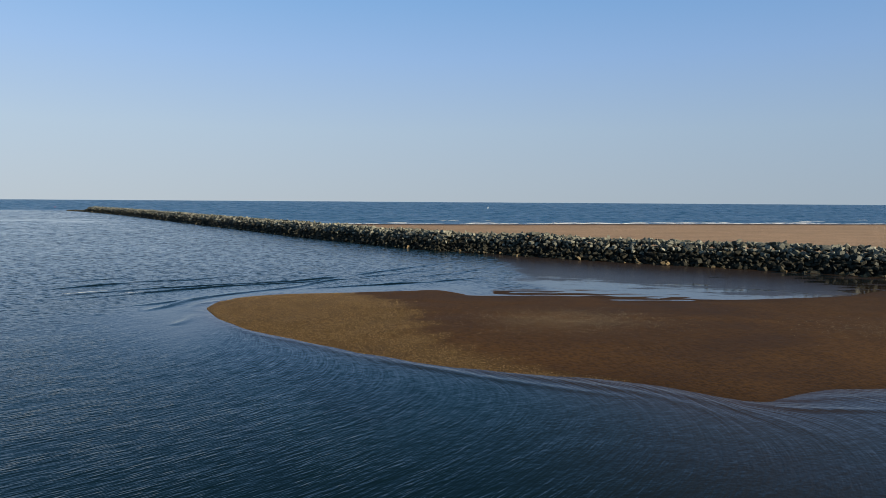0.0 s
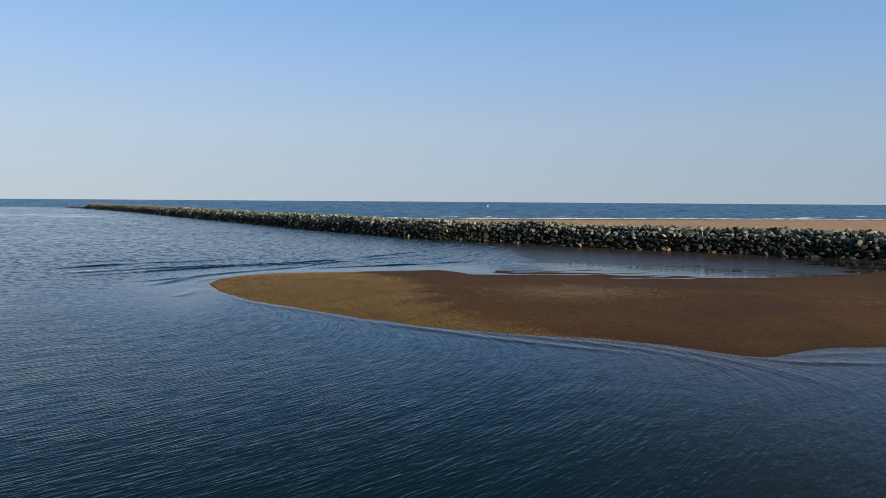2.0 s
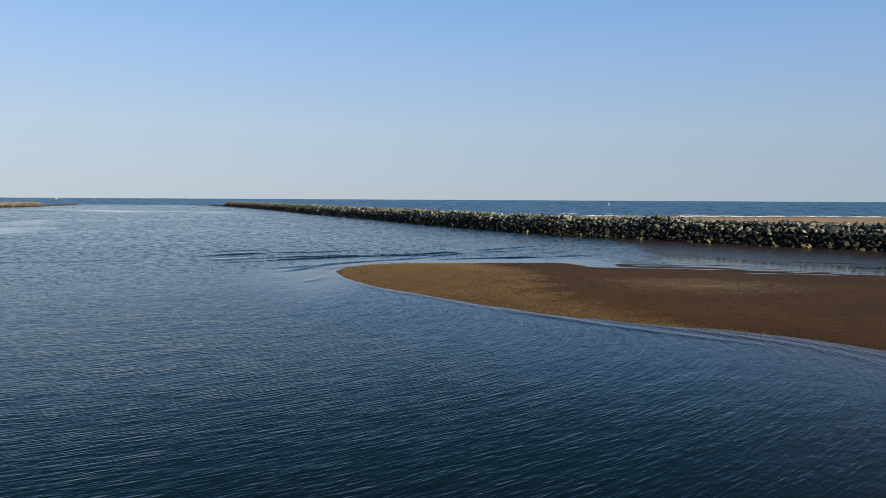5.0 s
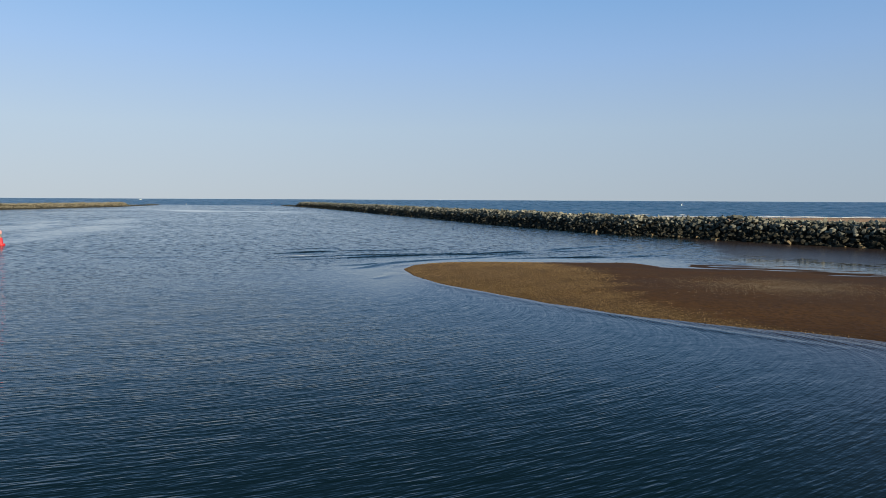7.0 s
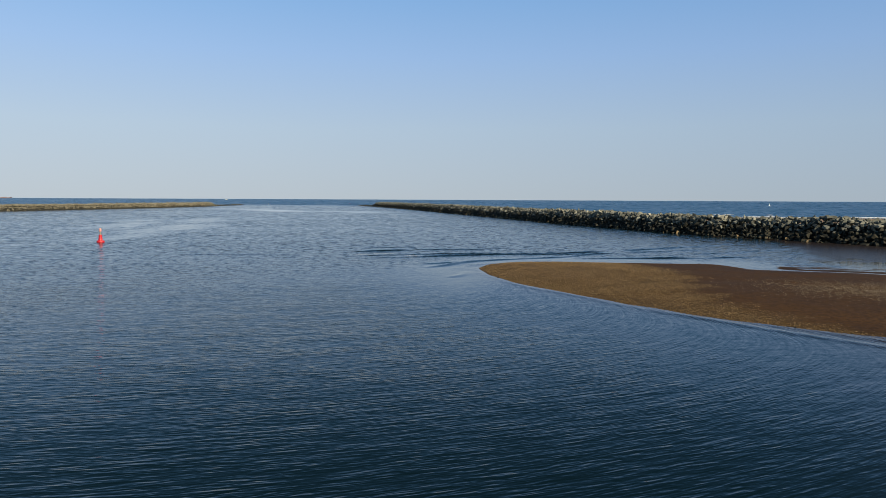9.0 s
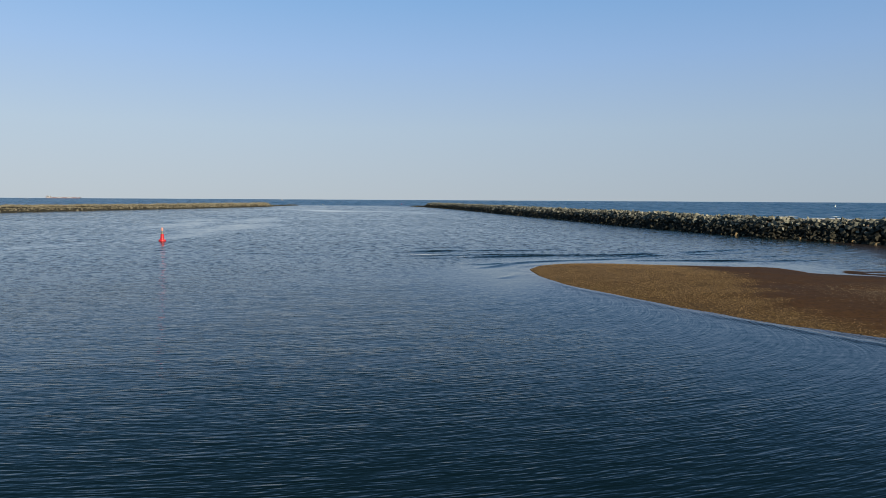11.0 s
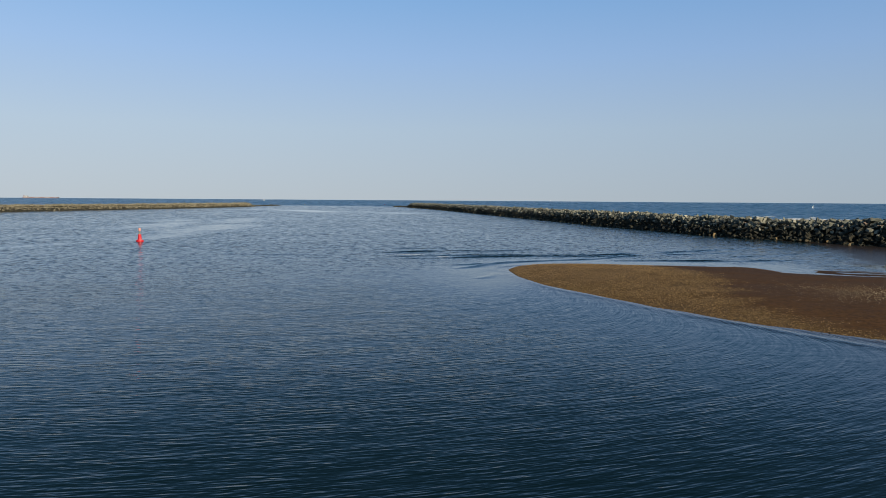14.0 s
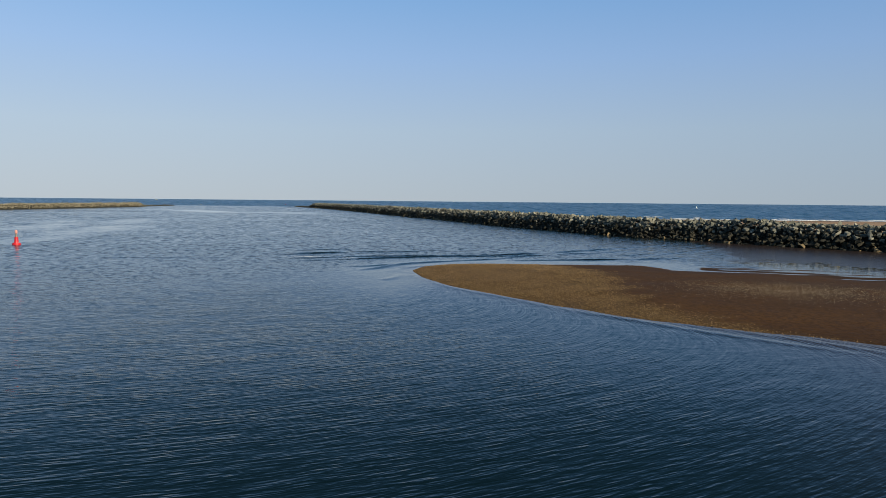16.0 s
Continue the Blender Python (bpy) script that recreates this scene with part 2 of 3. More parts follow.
def sand_material(name, dark, light, wetness, ripple, pebbles=()):
    k = Mat(name)
    large = k.noise(k.coords(0.05, 0.11, 1, 8), 1.0, 5.0, 0.6, 0.6)
    small = k.noise(k.coords(1.2, 3.2, 1, 8), 1.0, 3.0)
    marks = k.wave(k.coords(0.4, 1, 1, 20), 0.4, 14.0, 3.0, 1.2)
    grain = k.noise(k.coords(), 12.0, 3.0, 0.7)
    c = k.mix(k.ramp(large, (0.32, 0.0), (0.68, 1.0)), dark, light)
    c = k.mix(k.math("MULTIPLY", small, 0.22), c, tuple(v * 0.55 for v in dark))
    c = k.mix(k.ramp(grain, (0.55, 0.0), (0.75, 0.5)), c, tuple(v * 1.5 for v in light))
    pits = k.noise(k.coords(3.4, 2.0, 1, 12), 1.0, 3.0, 0.72)
    c = k.mix(k.ramp(pits, (0.46, 0.0), (0.60, 0.62)), c, tuple(v * 0.42 for v in dark))
    if pebbles:
        bed = k.node("ShaderNodeTexVoronoi", Scale=7.0)
        k.link(k.coords(), bed.inputs["Vector"])
        stone = k.ramp(bed.outputs["Color"], (0.0, pebbles[0]), (0.5, pebbles[1]), (1.0, pebbles[2]))
        c = k.mix(k.math("MULTIPLY", k.attr("gravel"), k.ramp(k.noise(k.coords(0.10, 0.2, 1, 30), 1.0, 4.0, 0.65), (0.35, 0.6), (0.62, 0.9))), c, stone)
    h = k.math("MULTIPLY_ADD", small, ripple, k.math("MULTIPLY_ADD", pits, -3.0 * ripple, k.math("MULTIPLY", grain, 0.006)))
    h = k.math("MULTIPLY_ADD", marks, ripple, h)
    c = k.mix(k.math("MULTIPLY", k.math("MULTIPLY", marks, small), 0.35), c, tuple(v * 0.5 for v in dark))
    k.bsdf.inputs["Specular IOR Level"].default_value = 0.12
    wet = k.attr("wet")
    c = k.mix(wet, c, k.mix(1.0, c, (0.25, 0.22, 0.2), "MULTIPLY"))
    r = k.ramp(large, (0.3, 0.95 - wetness), (0.7, 0.98 - wetness * 0.4))
    return k.done(c, r, k.bump(h, 1.0, 1.0), IOR=1.4)


def rock_material(name, palette, rough, spec=0.5):
    k = Mat(name)
    tint = k.ramp(k.random(), *[(i / (len(palette) - 1), c) for i, c in enumerate(palette)])
    patch = k.noise(k.coords(), 0.9, 5.0, 0.65, 0.5)
    grain = k.noise(k.coords(), 7.0, 4.0, 0.7)
    c = k.mix(k.ramp(patch, (0.38, 0.0), (0.72, 0.75)), tint, k.mix(0.55, tint, (0.05, 0.05, 0.04)))
    c = k.mix(k.ramp(grain, (0.5, 0.0), (0.8, 0.4)), c, k.mix(1.0, tint, (1.8, 1.75, 1.6), "MULTIPLY"))
    h = k.math("MULTIPLY_ADD", patch, 0.22, k.math("MULTIPLY", grain, 0.05))
    k.bsdf.inputs["Specular IOR Level"].default_value = spec
    return k.done(c, rough, k.bump(h, 0.9, 1.0))


def stone_material(name, palette):
    k = Mat(name)
    tint = k.ramp(k.random(), *[(i / (len(palette) - 1), c) for i, c in enumerate(palette)])
    return k.done(tint, 0.8)


def paint_material(name, color, rough=0.45, wear=(0.2, 0.15, 0.12)):
    k = Mat(name)
    n = k.noise(k.coords(), 2.5, 5.0, 0.65)
    c = k.mix(k.ramp(n, (0.55, 0.0), (0.8, 0.35)), color, wear)
    return k.done(c, rough, k.bump(n, 0.2, 0.02))


def foam_material():
    k = Mat("foam")
    n = k.noise(k.coords(0.6, 2.0, 1), 1.0, 5.0, 0.7)
    return k.done(k.ramp(n, (0.3, (0.48, 0.50, 0.52)), (0.6, (0.74, 0.74, 0.72))), 0.8)


M_WATER = water_material()
M_SPIT = sand_material("wet_sand", (0.039, 0.0192, 0.0066), (0.069, 0.0345, 0.0114), 0.25, 0.014, ((0.026, 0.015, 0.0045), (0.066, 0.040, 0.012), (0.13, 0.085, 0.031)))
M_BEACH = sand_material("dry_sand", (0.225, 0.158, 0.108), (0.33, 0.228, 0.156), 0.05, 0.03)
M_ROCK = rock_material("armour_rock", [(0.125, 0.128, 0.105), (0.048, 0.052, 0.043), (0.215, 0.212, 0.170), (0.068, 0.073, 0.060), (0.29, 0.282, 0.225), (0.030, 0.034, 0.029), (0.16, 0.160, 0.130)], 0.85, 0.3)
M_WEED_SHADE = rock_material("weedy_shaded_rock", [(0.016, 0.016, 0.012), (0.030, 0.028, 0.018), (0.010, 0.011, 0.009), (0.042, 0.036, 0.021)], 0.7, 0.15)
M_OCHRE = rock_material("ochre_rock", [(0.16, 0.11, 0.05), (0.22, 0.16, 0.08), (0.12, 0.09, 0.05)], 0.8, 0.3)
M_PALE = rock_material("pale_rock", [(0.17, 0.152, 0.11), (0.10, 0.092, 0.062), (0.25, 0.23, 0.175), (0.075, 0.068, 0.043)], 0.85, 0.3)
M_GAP_SHADE = rock_material("gap_shade_core", [(0.014, 0.014, 0.012), (0.022, 0.022, 0.018)], 0.9, 0.1)
M_GRAVEL = stone_material("gravel", [(0.077, 0.045, 0.014), (0.123, 0.074, 0.025), (0.172, 0.107, 0.040), (0.046, 0.028, 0.010), (0.26, 0.18, 0.085)])
M_SHELL = stone_material("shells", [(0.15, 0.12, 0.075), (0.23, 0.19, 0.12), (0.10, 0.075, 0.045), (0.30, 0.26, 0.18)])
M_FOAM = foam_material()
M_RED = paint_material("red_paint", (0.42, 0.008, 0.016))
M_PINK = paint_material("faded_red_paint", (0.46, 0.22, 0.19))
M_YELLOW = paint_material("yellow_paint", (0.20, 0.175, 0.12))
M_GREY = paint_material("grey_steel", (0.25, 0.25, 0.25))
M_WHITE = paint_material("white_paint", (0.78, 0.78, 0.76))
# distant haze is put into these colours: greyed white, dulled hull red
M_HAZY = paint_material("hazed_white_paint", (0.36, 0.36, 0.36))
M_HULL = paint_material("hazed_hull_red", (0.17, 0.11, 0.11))


# ---- builders ----
def part(name, bm, material, parent=None, label="", smooth=False):
    me = bpy.data.meshes.new(name)
    if isinstance(bm, tuple):
        v, e, f = bm
        me.from_pydata(v, e, f)
    else:
        bm.to_mesh(me)
        bm.free()
    me.materials.append(material)
    if smooth:
        me.polygons.foreach_set("use_smooth", np.ones(len(me.polygons), bool))
    ob = new(name, me)
    if parent is not None:
        ob.parent = parent
    if label:
        ob["label"] = label
    return ob


def spline(points, step):
    """Points every step metres along a smooth curve through the given ones."""
    p = np.array(points, float)
    p = np.vstack([2 * p[0] - p[1], p, 2 * p[-1] - p[-2]])
    out = []
    for a, b, c, d in zip(p, p[1:], p[2:], p[3:]):
        t = np.linspace(0, 1, max(4, int(np.hypot(*(c - b)[:2]) / 0.5)), endpoint=False)[:, None]
        out.append(0.5 * (2 * b + (c - a) * t + (2 * a - 5 * b + 4 * c - d) * t ** 2 + (3 * b - a - 3 * c + d) * t ** 3))
    q = np.vstack(out + [p[-2][None]])
    s = np.concatenate([[0], np.cumsum(np.hypot(*np.diff(q[:, :2], axis=0).T))])
    at = np.arange(0, s[-1], step)
    return np.stack([np.interp(at, s, q[:, i]) for i in range(q.shape[1])], 1)


def signed_distance(px, py, poly):
    """Distance to a closed outline, positive inside it."""
    best, inside = np.full(px.shape, 1e9), np.zeros(px.shape, bool)
    for (x0, y0), (x1, y1) in zip(poly, np.roll(poly, -1, 0)):
        dx, dy = x1 - x0, y1 - y0
        t = np.clip(((px - x0) * dx + (py - y0) * dy) / (dx * dx + dy * dy + 1e-9), 0, 1)
        best = np.minimum(best, np.hypot(px - x0 - t * dx, py - y0 - t * dy))
        inside ^= ((y0 > py) != (y1 > py)) & (px < (x1 - x0) * (py - y0) / (y1 - y0 + 1e-12) + x0)
    return np.where(inside, best, -best)


def wobble(px, py, scale, seed):
    """Smooth unevenness between about -1 and 1."""
    r = np.random.RandomState(seed)
    out = np.zeros(px.shape)
    for i in range(7):
        a, f, ph = r.uniform(0, 6.28), r.uniform(0.5, 1.8) / scale, r.uniform(0, 6.28)
        out += np.sin(6.28 * f * (px * np.cos(a) + py * np.sin(a)) + ph) / 3.2
    return out


def sheet(xs, ys, z):
    """Vertices and quads of a sheet over the lines xs and ys."""
    gx, gy = np.meshgrid(xs, ys)
    n, m = len(xs), len(ys)
    v = np.stack([gx.ravel(), gy.ravel(), z.ravel()], 1)
    i = (np.arange(m - 1)[:, None] * n + np.arange(n - 1)).ravel()
    return v, [], np.stack([i, i + 1, i + n + 1, i + n], 1)


def lines(lo, hi, step, reach_lo, reach_hi, growth=1.12, below=0.0):
    """Lines at an even step between lo and hi, and ever wider apart out to the reaches."""
    mid, left, right, d = list(np.arange(lo, hi, step)), [], [], step
    x = lo
    while x > reach_lo:
        d *= below or growth
        x -= d
        left.append(max(x, reach_lo))
    x, d = mid[-1], step
    while x < reach_hi:
        d *= growth
        x += d
        right.append(min(x, reach_hi))
    return np.array(left[::-1] + mid + right)


# ---- plan ----
SPIT = spline([(-27.8, 75.4), (-25.3, 69.6), (-21.6, 64.4), (-16.6, 59.3), (-12.6, 56.1), (-8.0, 52.4), (-4.2, 49.9), (-1.8, 48.6), (2.2, 46.7), (5.3, 45.7), (9.0, 44.5),
               (11.8, 43.3), (13.5, 42.2), (15.2, 40.4), (16.5, 39.6), (18.3, 40.0), (21.2, 41.7), (23.5, 42.3), (26.8, 42.6), (45, 44.7), (90, 47), (150, 63), (150, 109), (85, 102),
               (73, 100), (61.3, 92.8), (53.5, 87.8), (47, 85.4), (39.5, 83.8), (32, 82.0), (26, 81.5), (20.8, 82.2), (17, 85.8), (9, 86.6), (3, 85.8), (1.0, 87.8), (-1.4, 91.0),
               (-4, 91.0), (-11, 89.1), (-19.8, 87.2), (-24.3, 85.3), (-27.6, 81.8), (-28.4, 78.8)], 1.5)
TOE = spline([(150, 60), (110, 85), (88, 98), (71, 109), (61, 117), (50, 124.5), (39.5, 131.5), (31, 138), (23, 144.5), (15.5, 151), (7.5, 157.5), (-3, 166.5), (-13, 178),
              (-27, 197), (-50, 229), (-76, 270), (-123, 341), (-211, 478), (-305, 612), (-350, 662)], 1.0)
FAR_TOE = spline([(-340, 90), (-362, 180), (-385, 270), (-406, 360), (-424, 430), (-462, 545), (-483, 605), (-506, 662)], 1.0)
BEACH = np.array([(-104, 338), (-60, 344), (-30, 348), (27, 353), (85, 366), (165, 380), (260, 392), (500, 420), (1600, 540), (1600, -300),
                  (160, 48), (112, 91), (90, 103), (52, 129), (24, 149), (-3, 172), (-20, 194), (-50, 236), (-90, 300)], float)


def gravel_limit(x, y):
    """The edge between gravel, to the west, and bare sand."""
    return np.interp(y, [42, 44.9, 47, 50.5, 53.8, 59, 65.2, 71, 76.5, 84, 91], [13, 10.5, 6.4, 3.6, 1.4, -1.0, -2.4, -2.6, -4.5, -10, -14]) + 0.7 * wobble(x, y, 7, 21)


# ---- ground: one sheet under sea, spit and beach ----
gx, gy = lines(-36, 84, 0.6, -4900, 4900), lines(32, 112, 0.6, -4900, 4900, 1.03)
X, Y = np.meshgrid(gx, gy)
near = (np.abs(X) < 2000) & (np.abs(Y) < 2000)
d_spit, d_beach = np.full(X.shape, -60.0), np.full(X.shape, -60.0)
d_spit[near], d_beach[near] = signed_distance(X[near], Y[near], SPIT), signed_distance(X[near], Y[near], BEACH)
d_spit += 0.14 * wobble(X, Y, 6, 3)
# long low ribs of sand and water where the pool drains
ribs = np.clip((X + 2) / 8, 0, 1) * np.clip((40 - X) / 10, 0, 1) * np.clip((Y - 78) / 3, 0, 1) * np.clip((d_spit + 13) / 5, 0, 1) * np.clip((2 - d_spit) / 2, 0, 1)
z_spit = np.where(d_spit > 0, 0.62 * (1 - np.exp(-d_spit / 9.0)), 0.085 * d_spit)
z_spit = z_spit * (1 - ribs) + ribs * (0.05 * wobble(X * 0.13 + Y * 0.1, Y, 2.6, 15) + 0.035 * wobble(X * 0.2, Y, 1.5, 16) + 0.008 + 0.004 * d_spit)
z_spit += np.where(d_spit > 0.5, 0.03 * wobble(X, Y, 9, 4) * np.clip(d_spit / 5, 0, 1), 0)
z_beach = np.where(d_beach > 0, 1.6 * (1 - np.exp(-d_beach / 60.0)), 0.06 * d_beach) + np.where(d_beach > 4, 0.05 * wobble(X, Y, 30, 5), 0)
# a narrow ledge of sand along the foot of the breakwater
d_toe = np.full(X.shape, 99.0)
foot = (X > -25) & (X < 100) & (Y > 85) & (Y < 200)
d_toe[foot] = np.abs(signed_distance(X[foot], Y[foot], np.vstack([TOE[:420], [(600, 900)]])))
z_ledge = 0.09 - 0.16 * np.abs(d_toe - 0.3) + 0.05 * wobble(X, Y, 5, 17) - 0.02 * np.clip(-6 - X, 0, None)
Z = np.clip(np.maximum.reduce([z_spit, z_beach, z_ledge]), -2.5, None)
ground = part("ground", sheet(gx, gy, Z), M_SPIT, smooth=True)
ground.data.materials.append(M_BEACH)
beach_face = (d_beach[:-1, :-1] > -2).ravel()
ground.data.polygons.foreach_set("material_index", beach_face.astype(np.int32))
pebbly = np.clip((gravel_limit(X, Y) - X) / 3.5 + 0.25 * wobble(X, Y, 3, 22), 0, 1) * (np.abs(X) < 60) * (Y < 120)
wet = np.exp(-np.clip(d_beach - 26, 0, None) / 9.0) * (d_beach > -8) * (Y > 260)
wet = np.maximum(wet, 0.5 * np.exp(-np.clip(d_spit, 0, None) / 1.3) * (d_spit > -4) * (X > 6) * (X < 90))
wet = np.maximum(wet, np.exp(-np.clip(d_toe - 1, 0, None) / 3.0) * (d_beach < 3))
wet = np.maximum(wet, 0.25 * np.clip((X + 0.6 * (Y - 66) - 37) / 14, 0, 1) * (0.75 + 0.25 * wobble(X, Y, 9, 33)) * (d_beach < 0) * (Y < 120))
ground.data.attributes.new("wet", "FLOAT", "POINT").data.foreach_set("value", wet.ravel().astype(np.float32))
ground.data.attributes.new("gravel", "FLOAT", "POINT").data.foreach_set("value", pebbly.ravel().astype(np.float32))
tagged(ground, "brown wet sand spit and pale dry beach", "ground", kind="structure")

# ---- water ----
def smooth_step(a, b, v):
    t = np.clip((v - a) / (b - a), 0, 1)
    return t * t * (3 - 2 * t)


def wave_heights(xs, ys, slope, seed):
    """Wave trains over a sheet: each is kept where the sheet is fine enough to carry it, and all together brought to the given slope."""
    X, Y = np.meshgrid(xs, ys)
    DX, DY = np.gradient(xs)[None, :], np.gradient(ys)[:, None]
    rng = np.random.RandomState(seed)
    waves, power = np.zeros(X.shape), np.zeros(X.shape)
    for length in np.concatenate([np.geomspace(1.2, 5, 40), np.geomspace(5.2, 90, 36)]):
        a = radians((CREST_TURN if length < 5 else 6) + rng.normal(0, 26 if length < 5 else 16) + 90)
        kx, ky = 6.2832 / length * math.cos(a), 6.2832 / length * math.sin(a)
        weight = (1 - smooth_step(0.8, 1.9, np.maximum(np.abs(kx) * DX, np.abs(ky) * DY))) * (1 - smooth_step(1.1, 2.0, length / (4 * np.maximum(DY, 0.003 * np.abs(Y)))))
        if weight.max() < 0.01:
            continue
        phase = rng.uniform(0, 6.28) + 0.9 * np.sin(X * 0.3 / length + length) + 0.7 * np.sin(Y * 0.5 / length + 2 * length)
        waves += weight * np.sin(kx * X + ky * Y + phase) * length / 6.2832
        power += weight ** 2 / 2
    return waves * slope / np.sqrt(power + 0.05)


HARBOUR = np.vstack([TOE[::10], FAR_TOE[::-10], [(-300, -200), (200, -200)]])


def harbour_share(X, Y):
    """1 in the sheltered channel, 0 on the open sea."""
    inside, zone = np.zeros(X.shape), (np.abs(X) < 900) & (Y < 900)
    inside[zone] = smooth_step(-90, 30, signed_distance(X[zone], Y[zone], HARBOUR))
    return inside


SEAM = 330.0
wx = lines(-140, 66, 0.36, -4900, 4900, 1.06)
wy = lines(12, 124, 0.24, -4900, SEAM, 1.02, 1.1)
X, Y = np.meshgrid(wx, wy)
near = (np.abs(X) < 300) & (np.abs(Y) < 300)
d_spit = np.full(X.shape, -300.0)
d_spit[near] = signed_distance(X[near], Y[near], SPIT)
# bars off the tip of the spit, where small waves stand up
Zw = np.zeros(X.shape)
for bar, height in (([(-52.8, 78.8), (-49.3, 84.1), (-45.7, 87.4), (-43.2, 89.7), (-37.9, 93.3), (-30.6, 96.9), (-23.2, 100.8), (-14.7, 110.1), (-5.6, 123.1), (5.6, 140.8)], 0.24),
                    ([(-53.8, 89.9), (-50.6, 93.5), (-46.2, 97.9)], 0.23), ([(-46.5, 81.6), (-42.2, 85.4), (-38.9, 88.1), (-31.4, 94.6), (-22.8, 98.9), (-14, 105)], 0.26),
                    ([(-37.8, 76.3), (-34.7, 78.3), (-30.6, 83.7), (-26.4, 88.9), (-21.8, 93.8), (-18.3, 101.0), (-7.1, 113.1), (-0.1, 119.7)], 0.24),
                    ([(-34, 73.1), (-32.7, 76), (-31.9, 80.3), (-30.3, 83.5)], 0.21), ([(-56, 99), (-53.5, 100.7), (-48.4, 105.2)], 0.18), ([(-27.8, 64.5), (-27.3, 67.3), (-27.9, 71.4)], 0.15),
                    ([(-47, 98.6), (-44.9, 99.5), (-38.5, 102.2), (-33.7, 109.4)], 0.16), ([(-0.4, 109.5), (5.1, 117.7), (10.4, 125.8), (14.4, 135.4)], 0.14),
                    ([(-8, 104), (0, 112), (7, 122), (11, 133)], 0.11), ([(-20, 92.5), (-12, 96), (-2, 101), (7, 108)], 0.16), ([(-60, 84), (-66, 80), (-74, 77)], 0.08),
                    ([(-25, 68.8), (-20.5, 62.3), (-15, 57.3), (-10, 54.0)], 0.07), ([(-17, 60.2), (-11.5, 54.4), (-6, 49.9), (0, 46.4)], 0.08), ([(-8.5, 53.2), (-3, 48.0), (3, 44.1), (10, 40.2)], 0.08),
                    ([(-1, 48), (5, 45.1), (11, 41.1), (15, 35.4)], 0.07), ([(6, 45.9), (11, 42.8), (15.5, 37.9), (18, 32.3)], 0.07), ([(13, 42), (17, 38.9), (22, 38), (30, 38.3)], 0.06),
                    ([(18, 39.9), (24, 40.8), (32, 41.4), (44, 42.4)], 0.05), ([(-26.5, 71.6), (-29.5, 74.7), (-29, 79.4), (-25, 83)], 0.13)):
    c = spline(bar, 0.5)
    box = (X > c[:, 0].min() - 3) & (X < c[:, 0].max() + 3) & (Y > c[:, 1].min() - 3) & (Y < c[:, 1].max() + 3)
    bx, by = X[box], Y[box]
    d2 = np.full(bx.shape, 1e9)
    along = np.zeros(bx.shape)
    for i, (x0, y0) in enumerate(c):
        d = (bx - x0) ** 2 + (by - y0) ** 2
        closer = d < d2
        d2[closer], along[closer] = d[closer], i / len(c)
    fade = np.clip(np.sin(np.pi * np.clip(along, 0, 1)), 0, 1) ** 0.6 * (0.65 + 0.35 * wobble(bx, by, 14, 9))
    Zw[box] += (1.2 if height > 0.1 else 1.1) * height * fade * np.exp(-d2 / (0.22 if height > 0.1 else 0.15))
pool = smooth_step(9.5, 14, X + 1.5 * wobble(X, Y * 0.4, 5, 41)) * smooth_step(79, 85, Y) * (1 - smooth_step(140, 175, Y)) * (1 - smooth_step(120, 160, X))
strip = np.interp(X, [6, 14, 21, 27, 32, 36, 40, 47, 54, 64], [112, 108, 103.5, 100.5, 98, 95.5, 92.5, 91, 90, 90]) - 2.5
mud_reflection = np.clip(0.52 + (Y - strip) / 20.0, 0, 1) * (1 - 0.7 * smooth_step(50, 62, X))
lee = smooth_step(-34, -6, X) * smooth_step(80, 90, Y) * (1 - smooth_step(125, 170, Y)) * 0.12
slicks = np.zeros(X.shape)
for x0, y0, long, wide, turn, strength in ((-112, 74, 12, 3, 96, 0.6), (-117, 108, 18, 4.5, 112, 0.8), (-137, 146, 34, 8, 117, 0.95), (-170, 196, 30, 7, 122, 0.75), (-163, 155, 28, 8, 122, 0.85),
                                           (-192, 188, 14, 7, 125, 0.7), (-300, 300, 40, 10, 60, 0.6)):
    a = radians(turn)
    u, v = (X - x0) * np.cos(a) + (Y - y0) * np.sin(a), (Y - y0) * np.cos(a) - (X - x0) * np.sin(a)
    slicks = np.maximum(slicks, strength * np.exp(-(u / long) ** 4 - ((v + 0.3 * wide * wobble(X, Y, 40, 8)) / wide) ** 4) * (0.8 + 0.2 * wobble(X, Y, 12, 6)))
edge = 0.25 * np.exp(-np.clip(-d_spit, 0, None) / 1.6)
tip = 0.85 * np.exp(-(np.clip(-d_spit - 4, 0, None) / 6) ** 2) * np.maximum(smooth_step(70, 82, Y), smooth_step(-18, -26, X)) * (1 - smooth_step(2, 14, X)) * (1 - 0.3 * wobble(X, Y, 12, 27) ** 2)
calm = np.clip(np.maximum.reduce([0.94 * pool, lee, slicks, edge, tip]), 0, 1)
off = np.clip(-d_spit, 0, None)
shore_side = 1 - smooth_step(66, 78, Y)
fan = smooth_step(-56, -32, X) * shore_side
swell = fan * (0.35 + 0.65 * smooth_step(3, 24, off))
murk = np.exp(-off / 28.0) * smooth_step(-2, 14, X) * shore_side
shallow = np.exp(-off / (1.2 + 1.8 * smooth_step(2, 12, X)))
# the waves spread from the north-west and lag in the shallows; the crest coordinate lies across their phase
phase = np.hypot(X - TURNING[0], Y - TURNING[1]) + 8.6 * np.exp(-off / 4.0)
crest = 60 * np.arctan2(Y - TURNING[1], X - TURNING[0]) - 3.0 * np.exp(-off / 4.0)
inside = harbour_share(X, Y)


